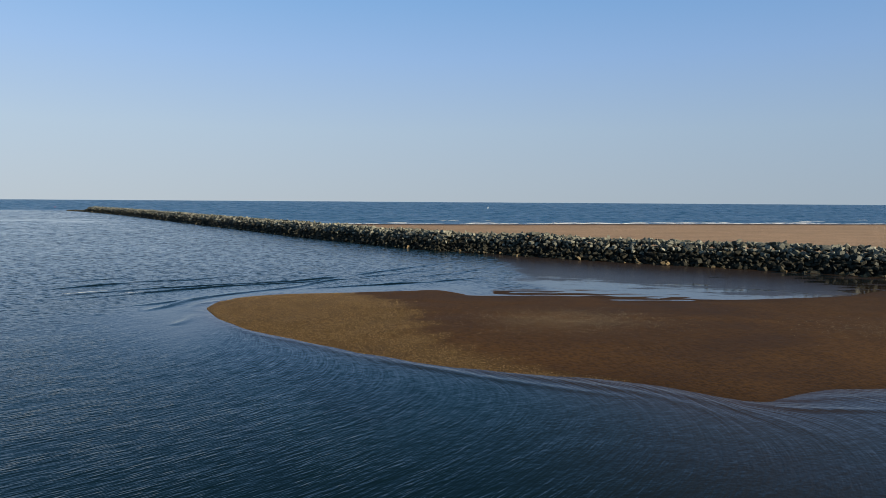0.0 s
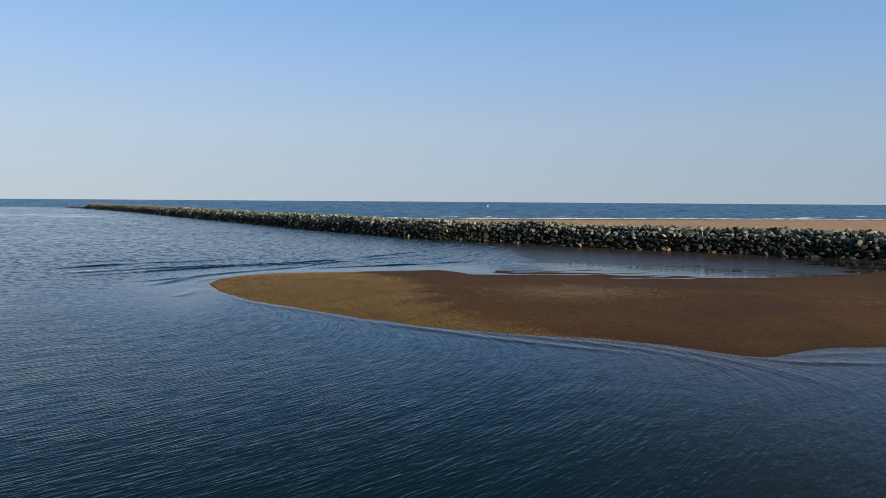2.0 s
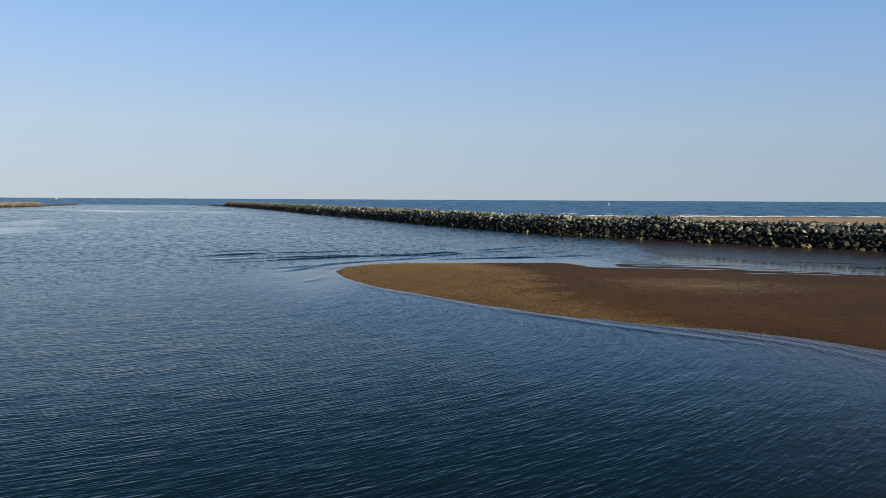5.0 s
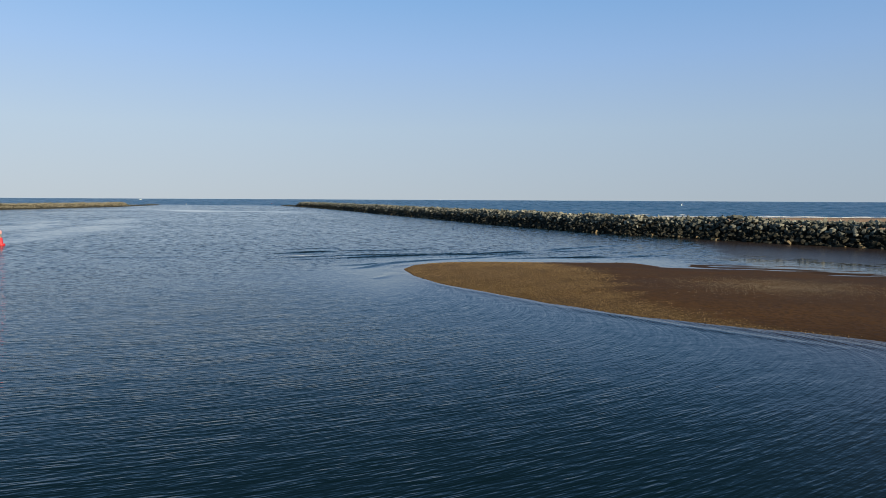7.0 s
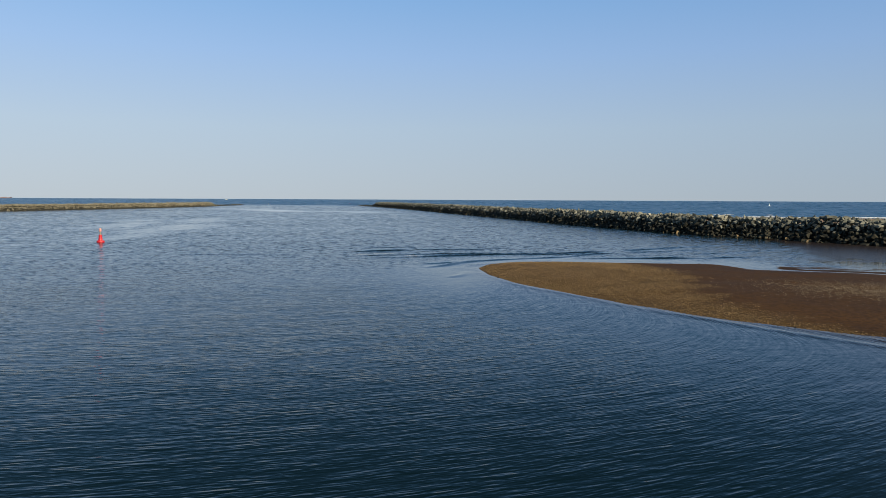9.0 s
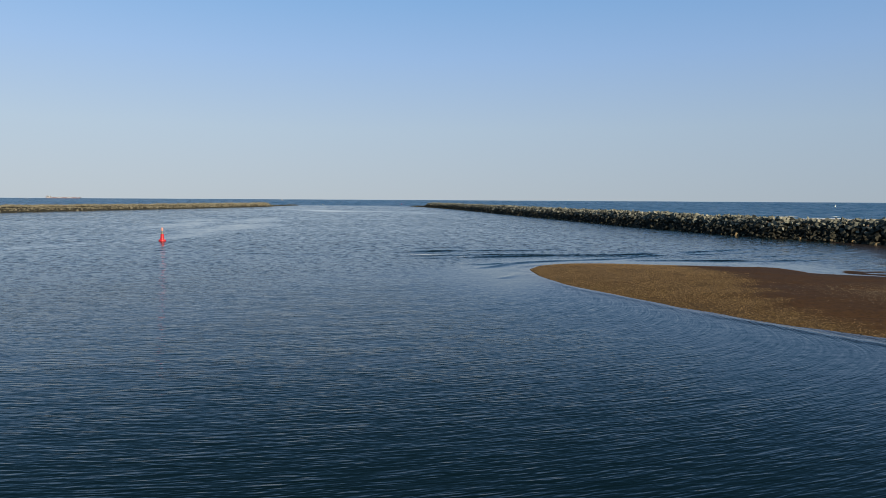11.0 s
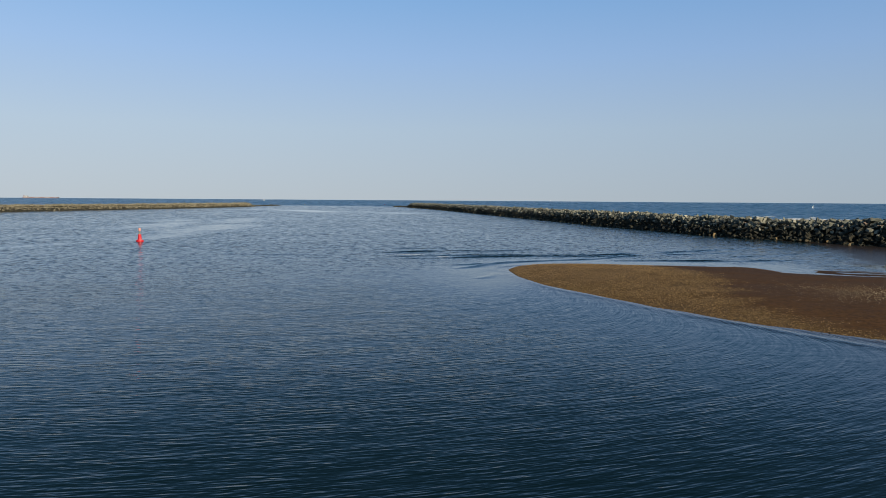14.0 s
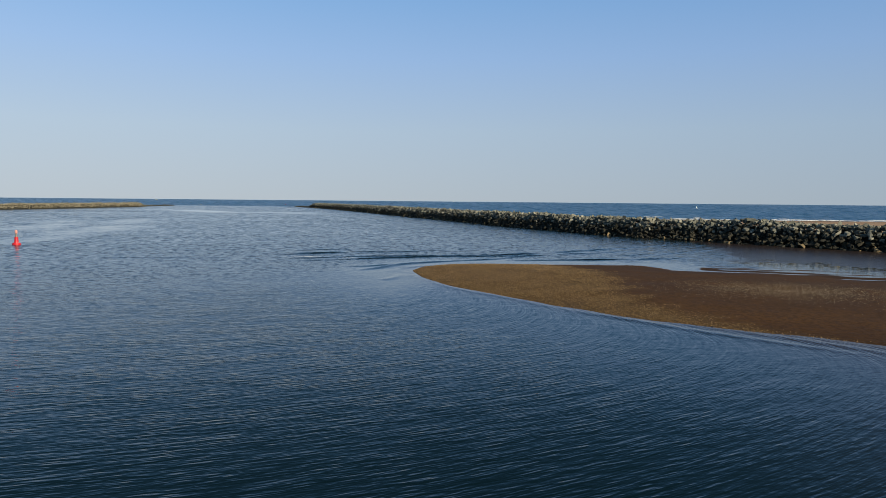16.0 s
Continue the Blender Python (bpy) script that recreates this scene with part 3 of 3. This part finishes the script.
def off_beach(X, Y):
    d, zone = np.ones(X.shape), (Y > 200) & (Y < 700) & (X > -250) & (X < 1500)
    d[zone] = smooth_step(0, 45, -signed_distance(X[zone], Y[zone], BEACH))
    return d


Zw += wave_heights(wx, wy, (0.010 * inside + 0.12 * (1 - inside)) * (1 - calm) * (1 - 0.85 * fan) * smooth_step(0, 5, SEAM - Y) * off_beach(X, Y), 5)


def water_sheet(name, xs, ys, heights, values, label):
    ob = part(name, sheet(xs, ys, heights), M_WATER, smooth=True)
    for key, v in values.items():
        ob.data.attributes.new(key, "FLOAT", "POINT").data.foreach_set("value", v.ravel().astype(np.float32))
    return tagged(ob, label, "water", kind="structure")


# chop grows with distance from the camera's place, to fit its view
water_sheet("water", wx, wy, Zw, {"calm": calm, "fan": fan, "swell": swell, "open": 1 - inside, "shore": np.exp(-off / 16) * shore_side * (0.5 * smooth_step(-30, -16, X) + smooth_step(-12, 8, X)), "chop": np.maximum(1.6 * (1 - inside), np.maximum(0.04 + 0.66 * smooth_step(25, 130, np.hypot(X, Y)), 5.0 * lee * (1 - pool))), "shoal": np.maximum(0.25 * pool, 0.8 * murk), "pool": pool, "mud_reflection": mud_reflection, "dimmed_shine": 0.5 * np.exp(-off / 1.2) * (0.7 + 0.3 * smooth_step(2, 10, X)) * smooth_step(-28, -20, X) * shore_side + 0.36 * murk, "shallow": shallow, "phase": phase, "crest": crest}, "dark blue rippled water of the sheltered channel")
sx = lines(-150, 150, 5, -4900, 4900, 1.03)
sy = np.concatenate([np.exp(np.arange(math.log(SEAM), math.log(4890), 0.0031)), [4900]])
X, Y = np.meshgrid(sx, sy)
inside = harbour_share(X, Y)
calm = np.zeros(X.shape)
for x0, y0, along, across, turn, strength in ((-272, 385, 55, 14, -40, 0.95), (-222, 380, 32, 12, 20, 0.85), (-186, 356, 14, 9, -30, 0.7), (-345, 410, 60, 14, 62, 0.5), (-405, 660, 110, 12, 80, 0.5)):
    a = radians(turn)
    u, v = (X - x0) * np.cos(a) + (Y - y0) * np.sin(a), (Y - y0) * np.cos(a) - (X - x0) * np.sin(a)
    calm = np.maximum(calm, strength * np.exp(-(u / along) ** 4 - ((v + 4 * wobble(X, Y, 60, 7)) / across) ** 4))
heights = wave_heights(sx, sy, (0.015 * inside + 0.08 * (1 - inside)) * (1 - 0.6 * smooth_step(1500, 4500, Y)) * (1 - calm) * smooth_step(0, 5, Y - SEAM) * off_beach(X, Y), 6)
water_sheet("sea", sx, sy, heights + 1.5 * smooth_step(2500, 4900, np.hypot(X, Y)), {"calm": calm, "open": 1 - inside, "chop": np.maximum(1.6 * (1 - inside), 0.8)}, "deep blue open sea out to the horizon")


# ---- rocks ----
def rock_shape(seed, cuts=3):
    """A quarried block: a skewed box with its corners and edges broken off."""
    r = np.random.RandomState(seed)
    bm = bmesh.new()
    half = np.array((0.62, 0.50, 0.40)) * r.uniform(0.85, 1.12, 3)
    skew = np.eye(3) + r.uniform(-0.34, 0.34, (3, 3))
    for sx in (-1, 1):
        for sy in (-1, 1):
            for sz in (-1, 1):
                corner = np.array((sx, sy, sz)) * r.uniform(0.62, 1.0, 3)
                for _ in range(cuts):
                    bm.verts.new((corner * r.uniform(0.56, 1.0, 3) * half) @ skew)
    out = bmesh.ops.convex_hull(bm, input=bm.verts)
    bmesh.ops.delete(bm, geom=list({v for v in out["geom_interior"] + out["geom_unused"] if isinstance(v, bmesh.types.BMVert)}), context="VERTS")
    bmesh.ops.recalc_face_normals(bm, faces=bm.faces)
    me = bpy.data.meshes.new("rock")
    bm.to_mesh(me)
    bm.free()
    v = np.empty(len(me.vertices) * 3)
    me.vertices.foreach_get("co", v)
    return me, v.reshape(-1, 3), [tuple(p.vertices) for p in me.polygons]


SHAPES = [rock_shape(100 + i) for i in range(24)] + [rock_shape(200 + i, 1) for i in range(24)]     # the second half for stones far off
MESHES = {}


def rock_mesh(i, material):
    key = (i, material.name)
    if key not in MESHES:
        me = SHAPES[i][0].copy()
        me.name = "rock"
        me.materials.append(material)
        MESHES[key] = me
    return MESHES[key]


class Heap:
    """Many stones joined into one mesh."""

    def __init__(self):
        self.v, self.f, self.m, self.n = [], [], [], 0

    def add(self, verts, faces, material=0):
        self.v.append(verts)
        self.f.extend([tuple(i + self.n for i in f) for f in faces])
        self.m.extend([material] * len(faces))
        self.n += len(verts)

    def build(self, name, materials, parent=None, label=""):
        ob = part(name, (np.vstack(self.v).tolist(), [], self.f), materials[0], parent, label)
        for m in materials[1:]:
            ob.data.materials.append(m)
        ob.data.polygons.foreach_set("material_index", np.array(self.m, np.int32))
        ob["kind"] = "stuff"
        return ob


def breakwater(name, toe, top, label, seed, rock_kinds, single, size=1.0, side=1, tail=26, weed_shade=2.5, jitter=0.3, hump=0.0, plain_from=260):
    """A rubble mound along its toe line: a core, and armour rocks over slope, crest and back. single: the stretch of the toe whose rocks stand singly."""
    rng = np.random.RandomState(seed)
    base = new(name)
    tagged(base, label, "breakwater")
    tan = np.gradient(toe, axis=0)
    tan /= np.hypot(*tan.T)[:, None]
    inward = np.stack([tan[:, 1], -tan[:, 0]], 1) * side
    left = len(toe) - np.arange(len(toe))
    full = 0.14 + 0.86 * smooth_step(tail, tail + 24, left.astype(float))
    height = top * full + 0.18 * wobble(toe[:, 0], toe[:, 1], 25, seed) + hump * np.exp(-((toe[:, 0] - 17.5) / 2.2) ** 2)
    # the core below the rocks; its near-black colour puts shade into the gaps
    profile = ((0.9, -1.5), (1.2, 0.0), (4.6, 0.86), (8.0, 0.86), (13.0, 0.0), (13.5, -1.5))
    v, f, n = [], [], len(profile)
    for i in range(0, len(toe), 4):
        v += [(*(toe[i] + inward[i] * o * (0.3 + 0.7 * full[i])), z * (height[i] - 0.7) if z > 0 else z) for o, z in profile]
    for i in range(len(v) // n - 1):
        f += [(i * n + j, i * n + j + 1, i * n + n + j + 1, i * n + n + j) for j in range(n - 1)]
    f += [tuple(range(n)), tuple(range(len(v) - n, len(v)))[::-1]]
    part("core", (v, [], f), M_GAP_SHADE, base)
    heap, count = Heap(), 0
    rows = [(0.0, 0.04), (0.6, 0.18), (1.25, 0.33), (1.9, 0.48), (2.6, 0.63), (3.3, 0.78), (4.2, 0.93), (5.2, 0.97), (6.3, 0.97), (7.4, 0.95), (8.5, 0.84), (9.9, 0.58), (11.3, 0.33), (12.5, 0.10)]
    s = 0.0
    while s < len(toe) - 1:
        i = int(s)
        for j, (o, z) in enumerate(rows):
            grow = 1 + 0.3 * smooth_step(160, 420, s)
            k = size * grow * rng.uniform(0.6, 1.5) * (1.1 if j in (6, 7) else 1)
            along, out = rng.uniform(-0.6, 0.6), rng.uniform(-0.3, 0.3)
            o2 = (o + out) * (0.3 + 0.7 * full[i])
            p = toe[i] + tan[i] * (s - i + along) + inward[i] * o2
            zz = z * height[i] + rng.uniform(-jitter, jitter) - 0.15
            turn = Euler((rng.uniform(-0.7, 0.7), rng.uniform(-0.7, 0.7), rng.uniform(0, 6.28))).to_matrix()
            scale = k * rng.uniform(0.72, 1.32, 3)
            shape = rng.randint(24) + (24 if s > plain_from else 0)
            if j == 0 and rng.rand() < 0.28:
                material = 2
            # the low rocks' dark colour is weedy growth and painted shade alike
            elif zz < weed_shade + rng.uniform(-0.7, 0.7):
                material = 1
            else:
                material = 0
            if single[0] <= s < single[1] and j < 8 and count < 300:
                ob = new("rock", rock_mesh(shape, rock_kinds[material]))
                ob.parent = base
                ob.matrix_basis = Matrix.LocRotScale((p[0], p[1], zz), turn.to_quaternion(), Vector(scale))
                count += 1
            else:
                verts = (SHAPES[shape][1] * scale) @ np.array(turn).T + (p[0], p[1], zz)
                heap.add(verts, SHAPES[shape][2], material)
        s += size * grow * 0.74
    heap.build("armour", rock_kinds, base)
    return base


SINGLE = (93, 118)      # metres from the landward end of the toe
breakwater("breakwater", TOE, 4.35, "long grey-green boulder breakwater, foot dark with weedy growth and painted shade", 11, [M_ROCK, M_WEED_SHADE, M_OCHRE], SINGLE, 0.72, tail=36, hump=0.5)
breakwater("breakwater", FAR_TOE, 3.7, "pale sunlit boulder breakwater across the channel", 12, [M_PALE, M_WEED_SHADE, M_OCHRE], (0, 0), 0.66, tail=100, weed_shade=0.9, jitter=0.2, plain_from=0)


# ---- gravel and shells on the spit ----
def scatter(name, label, count, seed, where, small, large, material):
    rng = np.random.RandomState(seed)
    octa = np.array([(1, 0, 0), (0, 1, 0), (-1, 0, 0), (0, -1, 0), (0, 0, 1), (0, 0, -1)], float)
    faces = [(0, 1, 4), (1, 2, 4), (2, 3, 4), (3, 0, 4), (1, 0, 5), (2, 1, 5), (3, 2, 5), (0, 3, 5)]
    x, y = where(rng, count)
    d = signed_distance(x, y, SPIT) + 0.14 * wobble(x, y, 6, 3)
    keep = d > 0.15
    x, y, d = x[keep], y[keep], d[keep]
    z = 0.62 * (1 - np.exp(-d / 9.0)) + np.where(d > 0.5, 0.03 * wobble(x, y, 9, 4) * np.clip(d / 5, 0, 1), 0)
    n = len(x)
    r = small + (large - small) * rng.uniform(0, 1, n) ** 1.6
    a = rng.uniform(0, 6.28, n)
    v = octa[None] * (rng.uniform(0.7, 1.3, (n, 6, 1)) * np.array((1.0, 0.75, 0.55))) * r[:, None, None]
    vx = v[..., 0] * np.cos(a)[:, None] - v[..., 1] * np.sin(a)[:, None] + x[:, None]
    vy = v[..., 0] * np.sin(a)[:, None] + v[..., 1] * np.cos(a)[:, None] + y[:, None]
    vz = v[..., 2] + (z + r * 0.12)[:, None]
    f = (np.array(faces)[None] + (np.arange(n) * 6)[:, None, None]).reshape(-1, 3)
    ob = part(name, (np.stack([vx, vy, vz], 2).reshape(-1, 3).tolist(), [], f.tolist()), material)
    return tagged(ob, label, name, kind="stuff")


def gravel_place(rng, n):
    x, y = rng.uniform(-29, 14, n), rng.uniform(41, 92, n)
    soft = (gravel_limit(x, y) - x) / 3.5 + 0.25 * wobble(x, y, 3, 22)
    keep = rng.rand(n) < np.clip(soft, 0, 1) * np.clip(0.92 + 0.35 * wobble(x, y, 5, 42), 0.3, 1)
    return x[keep], y[keep]


def shell_place(rng, n):
    x, y = rng.normal(11.0, 5.0, n), rng.normal(65.5, 3.4, n)
    x[::7], y[::7] = rng.normal(39, 4, len(x[::7])), rng.normal(61, 2.5, len(y[::7]))
    keep = rng.rand(n) < np.clip(0.6 + 0.10 * wobble(x, y, 9, 23), 0.03, 1)
    return x[keep], y[keep]


scatter("gravel", "ochre and brown pebbles and shells on wet sand", 130000, 31, gravel_place, 0.022, 0.068, M_GRAVEL)


def edge_place(rng, n):
    i = rng.randint(0, len(SPIT), n)
    x, y = SPIT[i].T + rng.normal(0, 0.45, (2, n))
    keep = (x < 7) & (rng.rand(n) < np.clip(0.3 + 0.5 * wobble(x, y, 8, 24), 0.02, 1))
    return x[keep], y[keep]


scatter("stones", "dark wet stones along the water's edge", 1500, 33, edge_place, 0.05, 0.14, M_WEED_SHADE)
scatter("shells", "patch of pale shells scattered on brown sand", 12000, 32, shell_place, 0.018, 0.050, M_SHELL)


# ---- surf ----
def foam_line(points, wide, seed, cover, z=0.06):
    """A broken line of foam: many short tapering patches."""
    rng = np.random.RandomState(seed)
    c = spline(points, 1.0)
    tan = np.gradient(c, axis=0)
    tan /= np.hypot(*tan.T)[:, None]
    v, f = [], []
    i = 0
    while i < len(c) - 4:
        n = int(rng.uniform(3, 18))
        if rng.rand() < cover:
            w0, m = wide * rng.uniform(0.4, 1.3), min(n, len(c) - i - 1)
            for j in range(m + 1):
                w = w0 * abs(math.sin(math.pi * j / m)) ** 0.7 * rng.uniform(0.7, 1.2) + 0.02
                nrm = np.array((-tan[i + j][1], tan[i + j][0]))
                a, b = c[i + j] - nrm * w / 2, c[i + j] + nrm * w / 2
                mid = c[i + j] + nrm * rng.uniform(-0.2, 0.2) * w
                v += [(*a, z), (*mid, z + 0.08 * w), (*b, z)]
                if j:
                    k = len(v)
                    f += [(k - 6, k - 3, k - 2, k - 5), (k - 5, k - 2, k - 1, k - 4)]
        i += n
    ob = part("surf", (v, [], f), M_FOAM, smooth=True)
    return tagged(ob, "broken white foam of small waves", "foam", kind="stuff")


foam_line([(-90, 343), (-30, 351), (27, 356), (85, 369), (165, 383), (260, 395), (500, 423), (1200, 499)], 1.7, 41, 0.92)
foam_line([(-60, 355), (40, 366), (150, 387), (300, 407), (600, 441), (1200, 507)], 2.3, 42, 0.8)
foam_line([(-30, 368), (60, 378), (165, 401), (300, 420), (600, 454), (1200, 520)], 2.2, 47, 0.55)
foam_line([(0, 408), (120, 424), (260, 444), (500, 473), (1200, 550)], 2.4, 43, 0.25)
foam_line([(100, 460), (300, 485), (600, 520), (1200, 590)], 2.4, 44, 0.08)
foam_line([(-22.5, 65.4), (-26.2, 70.0), (-29.2, 75.2), (-29.2, 78.6), (-26.8, 82.6), (-21.5, 86)], 0.16, 46, 0.5, 0.03)
foam_line([(-49.3, 84.3), (-45.7, 87.6), (-44.6, 88.6)], 0.28, 45, 0.95, 0.20)
foam_line([(-42.2, 85.6), (-40.4, 87.1), (-38.6, 88.5)], 0.24, 48, 0.95, 0.18)


# ---- buoy ----
def lathe(profile, sides=24):
    bm = bmesh.new()
    rings = [[bm.verts.new((r * math.cos(6.2832 * i / sides), r * math.sin(6.2832 * i / sides), z)) for i in range(sides)] for r, z in profile]
    for a, b in zip(rings, rings[1:]):
        for i in range(sides):
            bm.faces.new((a[i], a[(i + 1) % sides], b[(i + 1) % sides], b[i]))
    bm.faces.new(rings[0][::-1])
    bm.faces.new(rings[-1])
    return bm


def channel_buoy(x, y):
    base = new("channel_buoy")
    base.matrix_basis = pose(x, y, 0) @ Matrix.Diagonal((0.60, 0.60, 0.86, 1))
    part("float", lathe([(0.7, -0.5), (1.05, -0.2), (1.12, 0.1), (1.08, 0.32), (0.9, 0.40), (0.62, 0.42)]), M_RED, base)
    part("tower", lathe([(0.64, 0.41), (0.58, 0.6), (0.50, 1.1), (0.47, 1.52), (0.40, 1.58), (0.30, 1.58)]), M_RED, base)
    part("lantern_ring", lathe([(0.29, 1.56), (0.29, 1.70), (0.20, 1.74), (0.20, 1.98), (0.27, 2.02), (0.27, 2.10), (0.12, 2.12)]), M_YELLOW, base, "yellowish lantern ring")
    part("mast", lathe([(0.05, 2.1), (0.05, 2.35)], 10), M_GREY, base)
    part("topmark", lathe([(0.2, 2.22), (0.33, 2.30), (0.36, 2.55), (0.33, 2.88), (0.2, 2.98)]), M_PINK, base, "faded red can topmark")
    for a in (0, 1):
        part("lifting_eye", lathe([(0.09, 0.36), (0.10, 0.40), (0.10, 0.5), (0.05, 0.54)], 8), M_GREY, base).location = (0.82 * math.cos(a * 3.14), 0.82 * math.sin(a * 3.14), 0)
    return tagged(base, "red can-shaped channel buoy floating in calm water", "buoy")


channel_buoy(-105.4, 92.4)


# ---- far marks and vessels ----
def box(bm, x0, x1, y0, y1, z0, z1, taper=0.0):
    v = [bm.verts.new((x, y, z)) for z, t in ((z0, taper), (z1, 0)) for x, y in ((x0 + t, y0), (x1 - t, y0), (x1 - t, y1), (x0 + t, y1))]
    for a in ((3, 2, 1, 0), (4, 5, 6, 7), (0, 1, 5, 4), (1, 2, 6, 5), (2, 3, 7, 6), (3, 0, 4, 7)):
        bm.faces.new([v[i] for i in a])
    return bm


def far_mark(name, x, y, material, label):
    base = new(name)
    base.matrix_basis = pose(x, y, 0) @ Matrix.Scale(0.45, 4)
    part("float", lathe([(1.2, -0.5), (1.7, 0.0), (1.6, 0.7), (0.9, 0.9)], 14), material, base)
    part("tower", lathe([(0.8, 0.85), (0.5, 3.2), (0.25, 4.2)], 12), material, base)
    return tagged(base, label, "buoy", "marker buoys at the harbour mouth")


def cargo_ship(x, y, long, turn, hull_material, label):
    base = new("cargo_ship")
    base.matrix_basis = pose(x, y, 0, 0, 0, turn) @ Matrix.Diagonal((long / 170, long / 170, long / 300, 1))
    part("hull", box(bmesh.new(), -85, 85, -13, 13, -2, 9, 6), hull_material, base)
    part("bow", box(bmesh.new(), 74, 86, -9, 9, 8.9, 12.5), hull_material, base)
    part("deckhouse", box(bmesh.new(), -78, -62, -11, 11, 9, 22), M_HAZY, base)
    part("bridge", box(bmesh.new(), -74, -66, -15, 15, 22, 25), M_HAZY, base)
    part("funnel", box(bmesh.new(), -82, -76, -3, 3, 9, 27), M_HULL, base)
    for i in range(5):
        part("hatch", box(bmesh.new(), -52 + i * 24, -34 + i * 24, -9, 9, 9, 12.5), M_HAZY if i % 2 else hull_material, base)
    return tagged(base, label, "ship", "ships at the horizon")


def sailing_boat(x, y, turn, k, label):
    base = new("sailing_boat")
    base.matrix_basis = pose(x, y, 1.3 if y > 4000 else 0, 0, 0, turn) @ Matrix.Scale(k, 4)
    bm = bmesh.new()
    v = [bm.verts.new(p) for p in ((-3, -1, 1), (-3, 1, 1), (1.5, 1.2, 1), (4, 0, 1.2), (1.5, -1.2, 1), (-2.6, 0, -0.4), (3, 0, -0.4))]
    for a in ((0, 4, 3, 2, 1), (0, 1, 5), (1, 2, 6, 5), (2, 3, 6), (3, 4, 6), (4, 0, 5, 6)):
        bm.faces.new([v[i] for i in a])
    part("hull", bm, M_WHITE, base)
    part("mast", lathe([(0.09, 1), (0.06, 10.5)], 8), M_GREY, base)
    bm = bmesh.new()
    v = [bm.verts.new(p) for p in ((-0.1, 0.03, 1.9), (-3.4, 0.3, 2.0), (-0.1, 0.03, 10), (-0.1, -0.03, 1.9), (-3.4, 0.24, 2.0), (-0.1, -0.03, 10))]
    for a in ((0, 1, 2), (5, 4, 3), (0, 3, 4, 1), (1, 4, 5, 2), (2, 5, 3, 0)):
        bm.faces.new([v[i] for i in a])
    part("sail", bm, M_WHITE, base)
    return tagged(base, label, "boat", "sailing boats out at sea")


far_mark("marker_buoy", -477, 876, M_RED, "small red marker buoy beyond the breakwater end")
far_mark("marker_buoy", -529, 752, M_HAZY, "small white marker buoy in the harbour mouth")
sailing_boat(91, 1055, 20, 0.42, "small white sailing boat far out at sea")
sailing_boat(-1164, 4503, 60, 0.9, "white sailing boat near the horizon")
cargo_ship(-3712, 2695, 187, 36, M_HULL, "reddish cargo ship with pale deckhouse at the horizon")
cargo_ship(-3822, 2537, 60, 36, M_GREY, "pale small ship hazy at the horizon")
sailing_boat(2090, 4320, 40, 0.8, "white boat low on the horizon")
sailing_boat(2520, 4130, 70, 0.8, "white boat low on the horizon")


def motor_boat(x, y, turn, label):
    base = new("motor_boat")
    base.matrix_basis = pose(x, y, 0, 0, 0, turn) @ Matrix.Scale(0.6, 4)
    part("hull", box(bmesh.new(), -9, 9, -2.4, 2.4, -0.6, 2.2, 2.0), M_WHITE, base)
    part("cabin", box(bmesh.new(), -5, 3, -1.8, 1.8, 2.2, 4.4, -0.4), M_WHITE, base)
    part("flybridge", box(bmesh.new(), -4, 0, -1.5, 1.5, 4.4, 5.4), M_HAZY, base)
    return tagged(base, label, "boat")


motor_boat(-1857, 2358, 50, "white motor boat under way beyond the far breakwater")
motor_boat(-3853, 2490, 40, "white motor boat hazy at the horizon")


def boulder(x, y, z, turn, k):
    base = new("boulder", rock_mesh(5, M_OCHRE))
    base.matrix_basis = pose(x, y, z, 8, 5, turn) @ Matrix.Scale(k, 4)
    return tagged(base, "single pale ochre boulder at the foot of the breakwater", "rock")


boulder(16.4, 148.0, 0.2, 30, 0.9)
